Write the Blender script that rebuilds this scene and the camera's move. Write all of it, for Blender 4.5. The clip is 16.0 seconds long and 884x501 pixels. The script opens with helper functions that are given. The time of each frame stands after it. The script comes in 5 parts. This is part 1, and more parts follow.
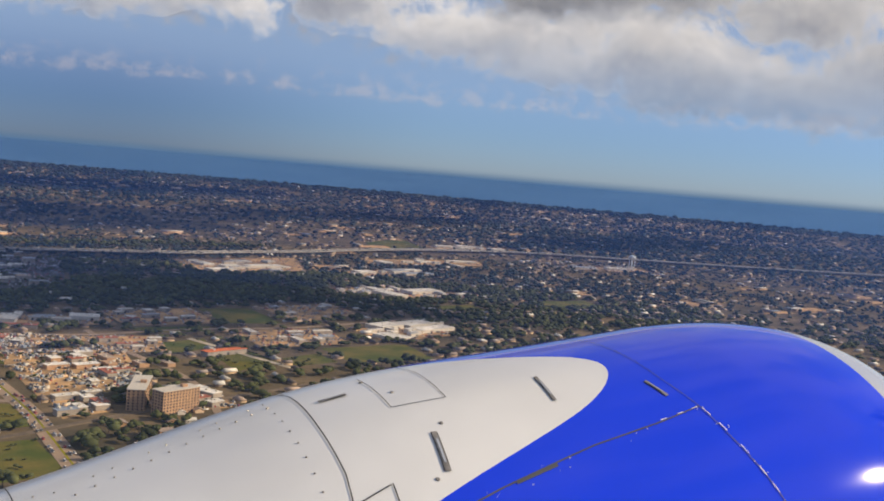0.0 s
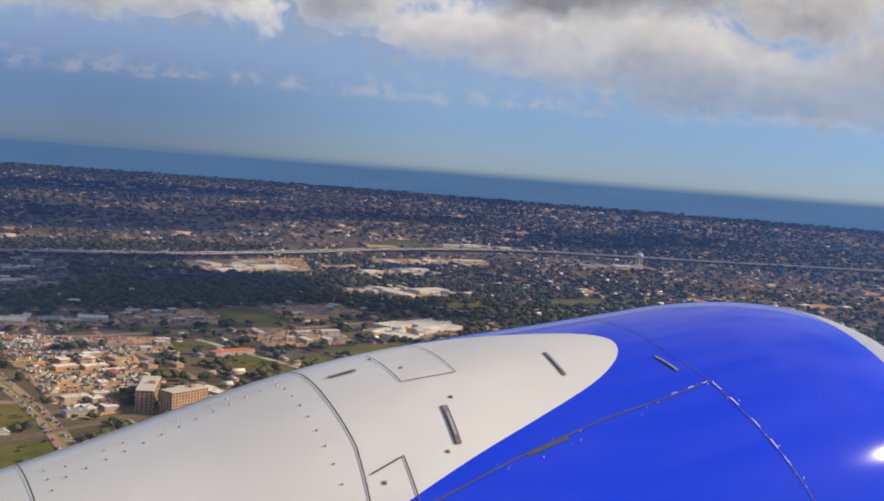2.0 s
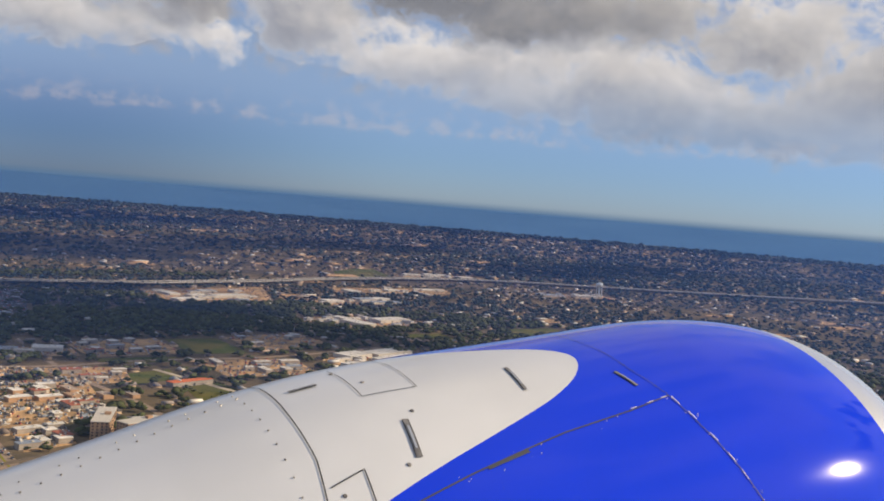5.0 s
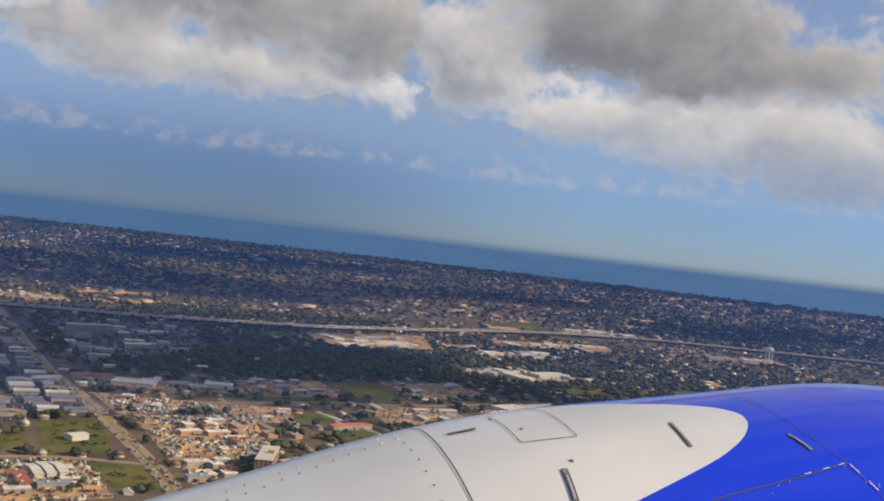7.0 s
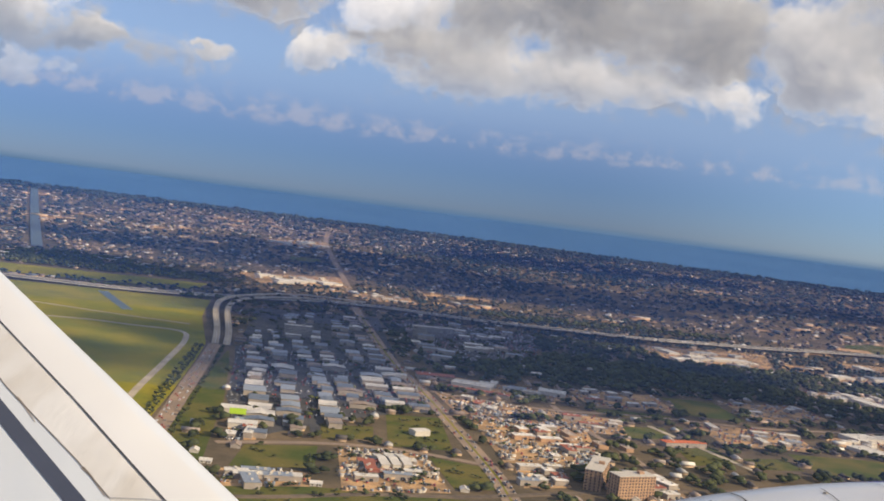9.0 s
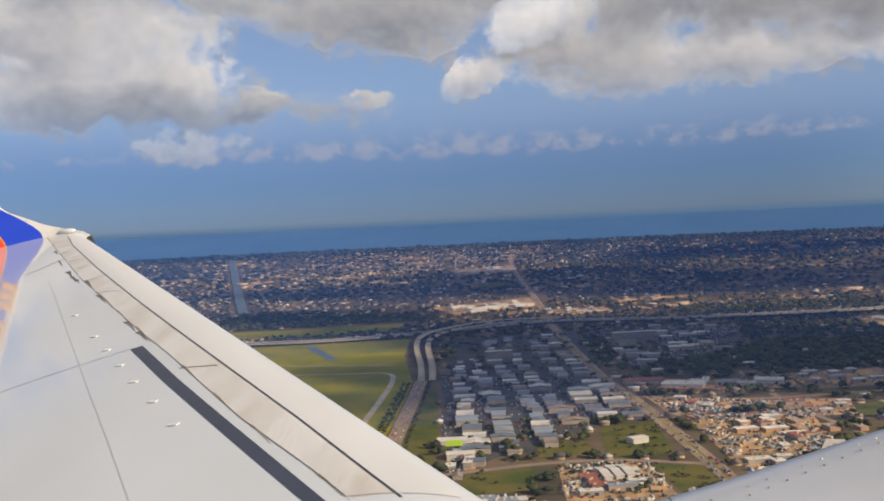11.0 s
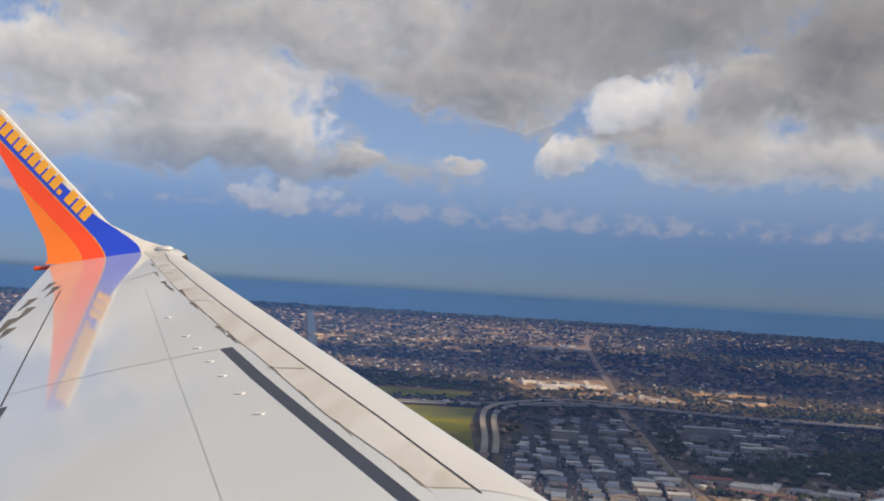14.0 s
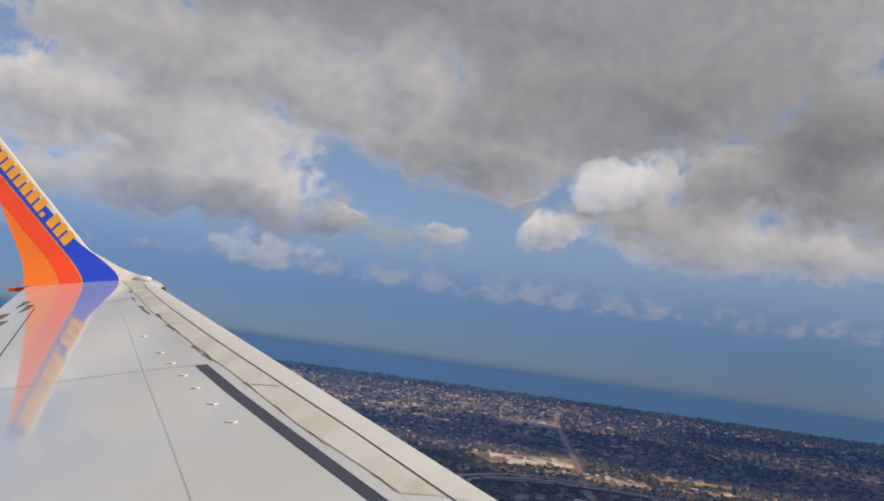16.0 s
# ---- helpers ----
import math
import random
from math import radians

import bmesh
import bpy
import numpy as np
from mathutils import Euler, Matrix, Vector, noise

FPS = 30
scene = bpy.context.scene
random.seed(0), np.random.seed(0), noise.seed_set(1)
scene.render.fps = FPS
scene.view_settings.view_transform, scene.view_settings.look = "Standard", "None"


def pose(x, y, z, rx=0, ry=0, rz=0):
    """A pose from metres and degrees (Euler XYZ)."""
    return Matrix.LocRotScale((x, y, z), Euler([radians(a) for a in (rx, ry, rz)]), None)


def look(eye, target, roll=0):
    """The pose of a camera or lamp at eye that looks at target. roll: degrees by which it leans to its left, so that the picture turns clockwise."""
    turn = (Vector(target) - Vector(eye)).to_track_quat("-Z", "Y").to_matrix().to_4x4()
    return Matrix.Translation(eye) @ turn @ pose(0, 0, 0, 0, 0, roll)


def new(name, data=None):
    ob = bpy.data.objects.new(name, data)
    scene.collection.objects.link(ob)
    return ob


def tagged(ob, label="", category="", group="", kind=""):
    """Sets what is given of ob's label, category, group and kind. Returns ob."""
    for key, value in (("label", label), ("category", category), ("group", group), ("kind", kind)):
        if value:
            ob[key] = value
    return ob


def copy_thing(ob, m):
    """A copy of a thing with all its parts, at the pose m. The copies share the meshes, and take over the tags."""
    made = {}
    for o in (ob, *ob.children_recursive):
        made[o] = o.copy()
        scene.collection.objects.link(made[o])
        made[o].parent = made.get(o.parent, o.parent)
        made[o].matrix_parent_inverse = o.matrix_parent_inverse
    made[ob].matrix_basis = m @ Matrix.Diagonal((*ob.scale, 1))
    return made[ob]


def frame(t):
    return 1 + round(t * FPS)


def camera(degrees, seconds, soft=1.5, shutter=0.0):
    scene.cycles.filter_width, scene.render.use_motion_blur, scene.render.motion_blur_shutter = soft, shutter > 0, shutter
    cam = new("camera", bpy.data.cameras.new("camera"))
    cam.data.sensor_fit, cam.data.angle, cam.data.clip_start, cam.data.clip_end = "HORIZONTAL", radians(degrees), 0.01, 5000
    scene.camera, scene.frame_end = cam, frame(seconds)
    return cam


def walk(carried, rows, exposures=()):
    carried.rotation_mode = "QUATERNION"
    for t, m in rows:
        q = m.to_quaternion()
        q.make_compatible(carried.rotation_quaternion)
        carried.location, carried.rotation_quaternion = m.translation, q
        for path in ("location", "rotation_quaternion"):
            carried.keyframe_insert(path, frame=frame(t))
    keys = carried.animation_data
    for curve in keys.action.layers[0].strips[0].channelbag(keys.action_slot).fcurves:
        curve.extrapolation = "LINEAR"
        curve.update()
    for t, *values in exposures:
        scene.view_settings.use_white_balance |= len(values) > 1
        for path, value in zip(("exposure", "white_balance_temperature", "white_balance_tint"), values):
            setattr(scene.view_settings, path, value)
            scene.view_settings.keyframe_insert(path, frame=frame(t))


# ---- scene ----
# Camera: a hand-held camera behind a cabin window, over the root of an airliner's left wing.
cam = camera(47.4, 16.0, soft=1.8)
PATH = [
    (0.0, -0.060, 0.115, 250.398, 85.68, -4.94, -30.17),
    (0.5, -0.051, 0.120, 250.423, 85.13, -4.67, -29.68),
    (1.0, -0.056, 0.116, 250.402, 84.77, -4.64, -29.34),
    (1.5, -0.066, 0.111, 250.355, 85.16, -4.39, -29.90),
    (2.0, -0.060, 0.113, 250.311, 85.60, -4.50, -29.80),
    (2.5, -0.065, 0.103, 250.260, 88.37, -4.58, -30.00),
    (3.0, -0.065, 0.105, 250.243, 86.74, -4.24, -29.91),
    (3.5, -0.068, 0.104, 250.238, 86.65, -4.54, -30.29),
    (4.0, -0.069, 0.102, 250.233, 86.52, -4.50, -30.86),
    (4.5, -0.070, 0.101, 250.247, 86.66, -4.68, -31.44),
    (4.7, -0.067, 0.098, 250.259, 87.16, -4.86, -32.05),
    (6.8, -0.062, 0.117, 250.254, 89.08, -4.84, -26.36),
    (7.0, -0.067, 0.111, 250.228, 89.56, -6.57, -22.71),
    (7.5, -0.065, 0.120, 250.249, 87.87, -6.99, -14.21),
    (8.0, -0.067, 0.122, 250.266, 87.78, -7.54, -11.60),
    (8.5, 0.022, 0.292, 250.302, 86.97, -6.43, -6.90),
    (9.0, 0.027, 0.259, 250.350, 87.84, -7.42, -3.64),
    (9.2, 0.049, 0.298, 250.343, 87.27, -7.07, -3.43),
    (11.3, 0.065, 0.022, 250.188, 88.58, 2.97, 7.16),
    (11.5, 0.050, 0.001, 250.157, 88.40, 2.04, 7.69),
    (12.0, 0.037, 0.005, 250.114, 89.26, 2.31, 10.48),
    (12.5, 0.030, -0.014, 250.094, 89.32, -0.48, 11.36),
    (13.0, 0.012, -0.009, 250.054, 90.19, -1.54, 12.04),
    (13.5, -0.002, -0.020, 250.010, 92.12, -2.47, 10.82),
    (14.0, -0.020, -0.012, 249.962, 92.32, -3.59, 11.00),
    (14.5, -0.049, 0.001, 249.893, 93.55, -5.58, 12.31),
    (15.0, -0.040, 0.033, 249.841, 93.38, -6.68, 12.60),
    (15.5, -0.067, 0.027, 249.770, 93.62, -7.07, 11.64),
    (16.0, -0.054, 0.022, 249.719, 96.24, -7.81, 9.47),
]
walk(cam, [(t, pose(x, y, z, rx, ry, rz)) for t, x, y, z, rx, ry, rz in PATH], exposures=[(0.0, 0.14), (4.5, 0.14), (7.0, 0.12), (9.0, 0.26), (11.5, 0.0), (12.5, 0.06), (13.5, -0.06), (14.5, 0.07), (15.0, 0.12), (16.0, -0.16)])

# ---- light ----
SUN_AZ, SUN_EL = -27.0, 27.0          # degrees; x is the way the aircraft heads, y its left
SUN_DIR = Vector((math.cos(radians(SUN_EL)) * math.cos(radians(SUN_AZ)), math.cos(radians(SUN_EL)) * math.sin(radians(SUN_AZ)), math.sin(radians(SUN_EL))))
sun = new("sun", bpy.data.lights.new("sun", "SUN"))
sun.data.energy, sun.data.angle, sun.data.color = 5.0, radians(0.6), (1.0, 0.81, 0.56)
sun.matrix_world = look((0, 0, 300), (-SUN_DIR.x, -SUN_DIR.y, 300 - SUN_DIR.z))

# clouds: azimuth and elevation of the centre, half width and half height in degrees, brightness
CLOUDS_AHEAD = [
    (51.6, 10.8, 8.0, 2.2, 0.58), (48.8, 7.2, 7.7, 2.3, 0.95), (40.0, 5.7, 5.8, 1.7, 0.74), (40.4, 9.6, 5.0, 2.4, 0.86), (33.0, 8.0, 6.0, 3.0, 0.85), (66.4, 10.6, 3.4, 3.5, 0.96),
    (57.0, 12.6, 8.5, 3.1, 0.48), (59.6, 7.9, 5.4, 1.9, 1.00), (51.5, 6.6, 4.8, 1.4, 0.92), (46.0, 5.4, 3.8, 1.2, 0.66), (71.8, 7.5, 1.7, 1.1, 1.05), (79.5, 8.4, 6.6, 2.0, 0.97),
    (86.2, 8.3, 4.4, 1.8, 0.95), (81.0, 11.4, 9.0, 2.1, 0.70), (73.5, 10.6, 3.5, 2.8, 0.62),
]
CLOUDS_ABEAM = [
    (91.0, 11.0, 1.6, 1.5, 1.45), (88.9, 11.4, 1.3, 1.6, 1.15), (93.2, 7.9, 2.2, 1.1, 1.05), (88.0, 9.2, 5.0, 1.5, 0.70), (98.6, 12.2, 6.5, 2.7, 0.80), (94.6, 14.8, 9.0, 2.5, 0.68), (88.0, 16.4, 9.0, 3.2, 0.56),
    (103.0, 15.4, 3.0, 2.7, 1.02), (113.5, 14.2, 10.0, 2.7, 0.92), (118.0, 10.6, 8.0, 2.6, 1.06), (115.3, 8.4, 7.2, 2.0, 1.08), (112.0, 6.7, 9.0, 1.2, 0.58), (123.0, 10.5, 4.5, 2.4, 1.12),
    (119.0, 9.3, 0.8, 0.6, 1.30), (124.0, 7.0, 6.0, 1.7, 0.93), (110.0, 4.9, 2.4, 0.7, 0.95), (105.4, 7.2, 1.3, 0.5, 0.80), (100.6, 7.1, 1.0, 0.4, 0.75), (79.0, 14.0, 4.5, 3.5, 0.46), (104.0, 20.8, 30.0, 5.7, 0.80),
]
CLOUDS = CLOUDS_AHEAD + CLOUDS_ABEAM
world = bpy.data.worlds.new("sky")
scene.world = world
world.use_nodes = True
WN = world.node_tree
WN.nodes.clear()


def wnode(kind, **values):
    n = WN.nodes.new(kind)
    for key, value in values.items():
        if key == "op":
            n.operation = value
        else:
            n.inputs[int(key[1:])].default_value = value
    return n


def wmath(op, a, b=0.0, clamp=False):
    n = wnode("ShaderNodeMath", op=op)
    n.use_clamp = clamp
    for i, v in enumerate((a, b)):
        if isinstance(v, (int, float)):
            n.inputs[i].default_value = v
        else:
            WN.links.new(v, n.inputs[i])
    return n.outputs[0]


def wvec(op, a, b):
    n = wnode("ShaderNodeVectorMath", op=op)
    for i, v in enumerate((a, b)):
        if isinstance(v, tuple):
            n.inputs[i].default_value = v
        else:
            WN.links.new(v, n.inputs[i])
    return n.outputs["Value" if op in ("DOT_PRODUCT", "LENGTH") else "Vector"]


def wramp(v, low, high):
    n = wnode("ShaderNodeMapRange")
    n.interpolation_type = "SMOOTHSTEP"
    n.inputs[1].default_value, n.inputs[2].default_value = low, high
    WN.links.new(v, n.inputs[0])
    return n.outputs[0]


def wmix(f, a, b):
    n = WN.nodes.new("ShaderNodeMix")
    n.data_type = "RGBA"
    for sock, v in ((n.inputs[0], f), (n.inputs[6], a), (n.inputs[7], b)):
        if isinstance(v, tuple):
            sock.default_value = v
        elif isinstance(v, float):
            sock.default_value = v
        else:
            WN.links.new(v, sock)
    return n.outputs[2]


geo = wnode("ShaderNodeTexCoord").outputs["Generated"]


def cloud_density(p, with_glow=False):
    """How thick the cloud is at the sky point p (azimuth, elevation in degrees), and how bright."""
    warp = wnode("ShaderNodeTexNoise")
    warp.inputs["Scale"].default_value, warp.inputs["Detail"].default_value = 0.2, 4
    WN.links.new(p, warp.inputs["Vector"])
    p2 = wvec("ADD", p, wvec("MULTIPLY", wvec("SUBTRACT", warp.outputs["Color"], (0.5, 0.5, 0.5)), (6.0, 3.4, 0)))
    high = wnode("ShaderNodeSeparateXYZ")
    WN.links.new(p, high.inputs[0])
    fine_warp = wnode("ShaderNodeTexNoise")
    fine_warp.inputs["Scale"].default_value, fine_warp.inputs["Detail"].default_value, fine_warp.inputs["Roughness"].default_value = 0.5, 5, 0.55
    WN.links.new(p, fine_warp.inputs["Vector"])
    p3 = wvec("ADD", p2, wvec("MULTIPLY", wvec("SUBTRACT", fine_warp.outputs["Color"], (0.5, 0.5, 0.5)), (2.6, 2.8, 0)))
    deck = wramp(high.outputs[1], 10.5, 17.0)
    best = wmath("SUBTRACT", wmath("MULTIPLY", deck, 1.02), 1.0)
    total = wmath("MULTIPLY", deck, 0.25)
    glow = wmath("MULTIPLY", total, 0.8)
    height = wmath("MULTIPLY", total, 0.0)
    for a, e, ra, rb, b in CLOUDS:
        q = wvec("MULTIPLY", wvec("SUBTRACT", p3, (a, e, 0)), (1 / (1.32 * ra), 1 / (1.42 * rb), 0))
        # flat-bottomed: the lower half is squeezed
        q = wvec("ADD", q, wvec("MULTIPLY", wvec("MINIMUM", q, (0, 0, 0)), (0.0, 0.45, 0.0)))
        v = wmath("SUBTRACT", 1.0, wvec("LENGTH", q, q))
        if with_glow:
            w = wmath("MULTIPLY", wmath("MAXIMUM", v, 0.0), 1.6 if b > 1.25 else 1.0)
            total, glow = wmath("ADD", total, w), wmath("ADD", glow, wmath("MULTIPLY", w, b))
            part_q = wnode("ShaderNodeSeparateXYZ")
            WN.links.new(q, part_q.inputs[0])
            height = wmath("ADD", height, wmath("MULTIPLY", w, part_q.outputs[1]))
        best = wmath("MAXIMUM", best, wmath("MULTIPLY", v, min(1.0, 0.5 + 0.12 * rb)))
    lump = wnode("ShaderNodeTexNoise")
    lump.inputs["Scale"].default_value, lump.inputs["Detail"].default_value, lump.inputs["Roughness"].default_value = 0.26, 9, 0.55
    WN.links.new(wvec("MULTIPLY", p, (1.0, 1.1, 1.0)), lump.inputs["Vector"])
    zenith = wnode("ShaderNodeTexNoise")
    zenith.inputs["Scale"].default_value, zenith.inputs["Detail"].default_value = 5.0, 4
    WN.links.new(geo, zenith.inputs["Vector"])
    up_there = wramp(high.outputs[1], 15.0, 22.0)
    mixed = wmath("ADD", wmath("MULTIPLY", lump.outputs["Fac"], wmath("SUBTRACT", 1.0, up_there)), wmath("MULTIPLY", zenith.outputs["Fac"], up_there))
    thick = wmath("ADD", best, wmath("MULTIPLY", wmath("SUBTRACT", mixed, 0.44), 1.5))
    billow = wnode("ShaderNodeTexNoise")
    billow.inputs["Scale"].default_value, billow.inputs["Detail"].default_value, billow.inputs["Roughness"].default_value = 0.95, 6, 0.6
    WN.links.new(p2, billow.inputs["Vector"])
    thick = wmath("ADD", thick, wmath("MULTIPLY", wmath("SUBTRACT", billow.outputs["Fac"], 0.5), 0.75))
    whole = wmath("MAXIMUM", total, 0.02)
    return (thick, wmath("DIVIDE", wmath("ADD", glow, 0.038), wmath("ADD", whole, 0.04)), wmath("DIVIDE", height, wmath("ADD", whole, 0.05))) if with_glow else thick


sep = wnode("ShaderNodeSeparateXYZ")
WN.links.new(geo, sep.inputs[0])
az = wmath("MULTIPLY", wmath("ARCTAN2", sep.outputs[1], sep.outputs[0]), 180 / math.pi)
el = wmath("MULTIPLY", wmath("ARCSINE", sep.outputs[2]), 180 / math.pi)
comb = wnode("ShaderNodeCombineXYZ")
WN.links.new(az, comb.inputs[0])
WN.links.new(el, comb.inputs[1])
here = comb.outputs[0]
dens, glow, belly = cloud_density(here, True)
toward = cloud_density(wvec("ADD", here, (-1.0, 0.95, 0)))
sky = wnode("ShaderNodeTexSky")
sky.sky_type = "NISHITA"
sky.sun_disc = False
sky.sun_elevation, sky.sun_rotation = radians(SUN_EL), radians(90 - SUN_AZ)
sky.altitude, sky.air_density, sky.dust_density, sky.ozone_density = 130, 1.0, 0.2, 3.0
blue = wvec("MULTIPLY", sky.outputs[0], (0.060, 0.069, 0.090))
blue = wvec("MULTIPLY", blue, wmix(wramp(el, 9.0, 1.0), (0.96, 1.0, 1.02, 1), (0.80, 0.92, 1.16, 1)))
blue = wvec("MULTIPLY", blue, wmix(wmath("MULTIPLY", wramp(az, 58.0, 80.0), wramp(el, 8.5, 3.5)), (1.0, 1.0, 1.0, 1), (0.50, 0.55, 0.66, 1)))
blue = wmix(wmath("MULTIPLY", wramp(el, 2.0, 6.5), 0.30), blue, (0.46, 0.51, 0.60, 1))
lit = wmath("ADD", wmath("ADD", wmath("ADD", 0.42, wmath("MULTIPLY", wramp(dens, 0.45, 0.0), 0.22)), wmath("MULTIPLY", belly, 0.28)), wmath("MULTIPLY", wmath("MAXIMUM", wmath("SUBTRACT", dens, toward), -0.25), 0.62), clamp=True)
thin = wmath("SUBTRACT", 1.0, wmath("MULTIPLY", wramp(dens, 0.25, 1.1), 0.55))
shade = wmix(lit, (0.315, 0.33, 0.38, 1), (0.84, 0.77, 0.70, 1))
bright = wnode("ShaderNodeCombineXYZ")
for k in range(3):
    WN.links.new(wmath("MAXIMUM", glow, 0.45), bright.inputs[k])
shade = wvec("MULTIPLY", shade, bright.outputs[0])
shade = wvec("MULTIPLY", shade, wmix(wramp(dens, 0.1, 0.9), (1.12, 1.12, 1.12, 1), (0.78, 0.79, 0.82, 1)))
cover = wmath("MULTIPLY", wmath("POWER", wramp(dens, -0.14, 0.40), 1.7), wmath("ADD", 0.42, wmath("MULTIPLY", wramp(el, 4.0, 9.0), 0.58)))
cover = wmath("MULTIPLY", cover, wramp(el, 0.5, 2.5))
# a low row of small hazy cumulus
puff = wnode("ShaderNodeTexNoise")
puff.inputs["Scale"].default_value, puff.inputs["Detail"].default_value, puff.inputs["Roughness"].default_value = 0.8, 7, 0.6
WN.links.new(wvec("MULTIPLY", here, (1.0, 1.25, 0)), puff.inputs["Vector"])
gaps = wnode("ShaderNodeTexNoise")
gaps.inputs["Scale"].default_value, gaps.inputs["Detail"].default_value = 0.09, 2
WN.links.new(wvec("MULTIPLY", here, (1.0, 0.3, 0)), gaps.inputs["Vector"])
belt = wmath("MULTIPLY", wramp(el, 3.4, 4.1), wramp(el, 6.2, 4.1))
small = wmath("ADD", wmath("ADD", puff.outputs["Fac"], wmath("MULTIPLY", belt, 0.17)), wmath("MULTIPLY", wmath("SUBTRACT", gaps.outputs["Fac"], 0.5), 0.35))
small = wmath("MULTIPLY", wramp(small, 0.58, 0.80), wmath("MULTIPLY", belt, 0.32))
blue = wmix(small, blue, (0.58, 0.50, 0.48, 1))
withcloud = wmix(cover, blue, shade)
lakenoise = wnode("ShaderNodeTexNoise")
lakenoise.inputs["Scale"].default_value, lakenoise.inputs["Detail"].default_value = 0.5, 4
WN.links.new(wvec("MULTIPLY", here, (0.35, 6.0, 0)), lakenoise.inputs["Vector"])
lake = wmix(lakenoise.outputs["Fac"], (0.060, 0.132, 0.240, 1), (0.105, 0.195, 0.315, 1))
full = wmix(wramp(el, 0.45, -0.15), withcloud, lake)
bg = wnode("ShaderNodeBackground")
WN.links.new(full, bg.inputs[0])
bg.inputs[1].default_value = 1.0
WN.links.new(bg.outputs[0], wnode("ShaderNodeOutputWorld").inputs[0])


# ---- materials ----
def material(name, color, rough=0.8, metal=0.0, vary=0.0, scale=1.0, fine=0.0, bump=0.0, island=0.0, coat=0.0, second=None, streak=None, spec=0.5):
    """A painted, mineral or planted surface: two scales of noise between color and second, wear, and a fine relief."""
    m = bpy.data.materials.new(name)
    m.use_nodes = True
    nt = m.node_tree
    b = nt.nodes["Principled BSDF"]
    b.inputs["Roughness"].default_value, b.inputs["Metallic"].default_value = rough, metal
    b.inputs["Coat Weight"].default_value, b.inputs["Coat Roughness"].default_value = coat, 0.04
    b.inputs["Specular IOR Level"].default_value = spec
    tc = nt.nodes.new("ShaderNodeTexCoord")
    mp = nt.nodes.new("ShaderNodeMapping")
    nt.links.new(tc.outputs["Object"], mp.inputs[0])
    if streak:
        mp.inputs["Scale"].default_value = streak
    color = (*color, 1)
    second = (*(second or [c * (1 - vary) for c in color[:3]]), 1)
    n1 = nt.nodes.new("ShaderNodeTexNoise")
    n1.inputs["Scale"].default_value, n1.inputs["Detail"].default_value = scale, 5
    n2 = nt.nodes.new("ShaderNodeTexNoise")
    n2.inputs["Scale"].default_value, n2.inputs["Detail"].default_value = scale * 11, 4
    for n in (n1, n2):
        nt.links.new(mp.outputs[0], n.inputs["Vector"])
    r = nt.nodes.new("ShaderNodeMapRange")
    r.inputs[1].default_value, r.inputs[2].default_value = 0.38, 0.62
    nt.links.new(n1.outputs["Fac"], r.inputs[0])
    mx = nt.nodes.new("ShaderNodeMix")
    mx.data_type = "RGBA"
    mx.inputs[6].default_value, mx.inputs[7].default_value = color, second
    nt.links.new(r.outputs[0], mx.inputs[0])
    hsv = nt.nodes.new("ShaderNodeHueSaturation")
    nt.links.new(mx.outputs[2], hsv.inputs["Color"])
    val = nt.nodes.new("ShaderNodeMath")
    val.operation = "MULTIPLY_ADD"
    nt.links.new(n2.outputs["Fac"], val.inputs[0])
    val.inputs[1].default_value, val.inputs[2].default_value = fine * 2, 1 - fine
    last = val.outputs[0]
    if island:
        g = nt.nodes.new("ShaderNodeNewGeometry")
        a = nt.nodes.new("ShaderNodeMath")
        a.operation = "MULTIPLY_ADD"
        nt.links.new(g.outputs["Random Per Island"], a.inputs[0])
        a.inputs[1].default_value, a.inputs[2].default_value = island * 2, 1 - island
        p = nt.nodes.new("ShaderNodeMath")
        p.operation = "MULTIPLY"
        nt.links.new(a.outputs[0], p.inputs[0])
        nt.links.new(last, p.inputs[1])
        last = p.outputs[0]
    nt.links.new(last, hsv.inputs["Value"])
    nt.links.new(hsv.outputs[0], b.inputs["Base Color"])
    if bump:
        bp = nt.nodes.new("ShaderNodeBump")
        bp.inputs["Strength"].default_value, bp.inputs["Distance"].default_value = bump, 0.02
        nt.links.new(n2.outputs["Fac"], bp.inputs["Height"])
        nt.links.new(bp.outputs[0], b.inputs["Normal"])
    return m


PAINT_GREY = material("wing_paint", (0.725, 0.755, 0.76), 0.05, vary=0.06, scale=0.9, fine=0.02, streak=(1, 0.35, 1), spec=0.5)
PAINT_SLAT = material("slat_paint", (0.80, 0.775, 0.715), 0.3, second=(0.66, 0.61, 0.52), scale=1.7, fine=0.14, streak=(2.6, 0.5, 1))
SLAT_NOSE = material("slat_white", (0.78, 0.77, 0.74), 0.32, vary=0.07, scale=1.0, fine=0.04, streak=(2.0, 0.4, 1))
METAL_LE = material("leading_edge_paint", (0.745, 0.77, 0.785), 0.35, 0.0, vary=0.06, scale=1.0, fine=0.03)
PAINT_WHITE = material("cowl_white", (0.70, 0.70, 0.69), 0.3, vary=0.12, scale=1.2, fine=0.05, coat=0.45)
PAINT_BLUE = material("cowl_blue", (0.0005, 0.034, 0.76), 0.07, vary=0.10, scale=0.8, fine=0.02, spec=0.42)
LIP_METAL = material("lip_metal", (0.72, 0.72, 0.72), 0.25, 0.6, vary=0.05, scale=2.0, fine=0.03)
SEAM = material("seam_sealant", (0.05, 0.05, 0.055), 0.7, vary=0.4, scale=6.0, fine=0.2)
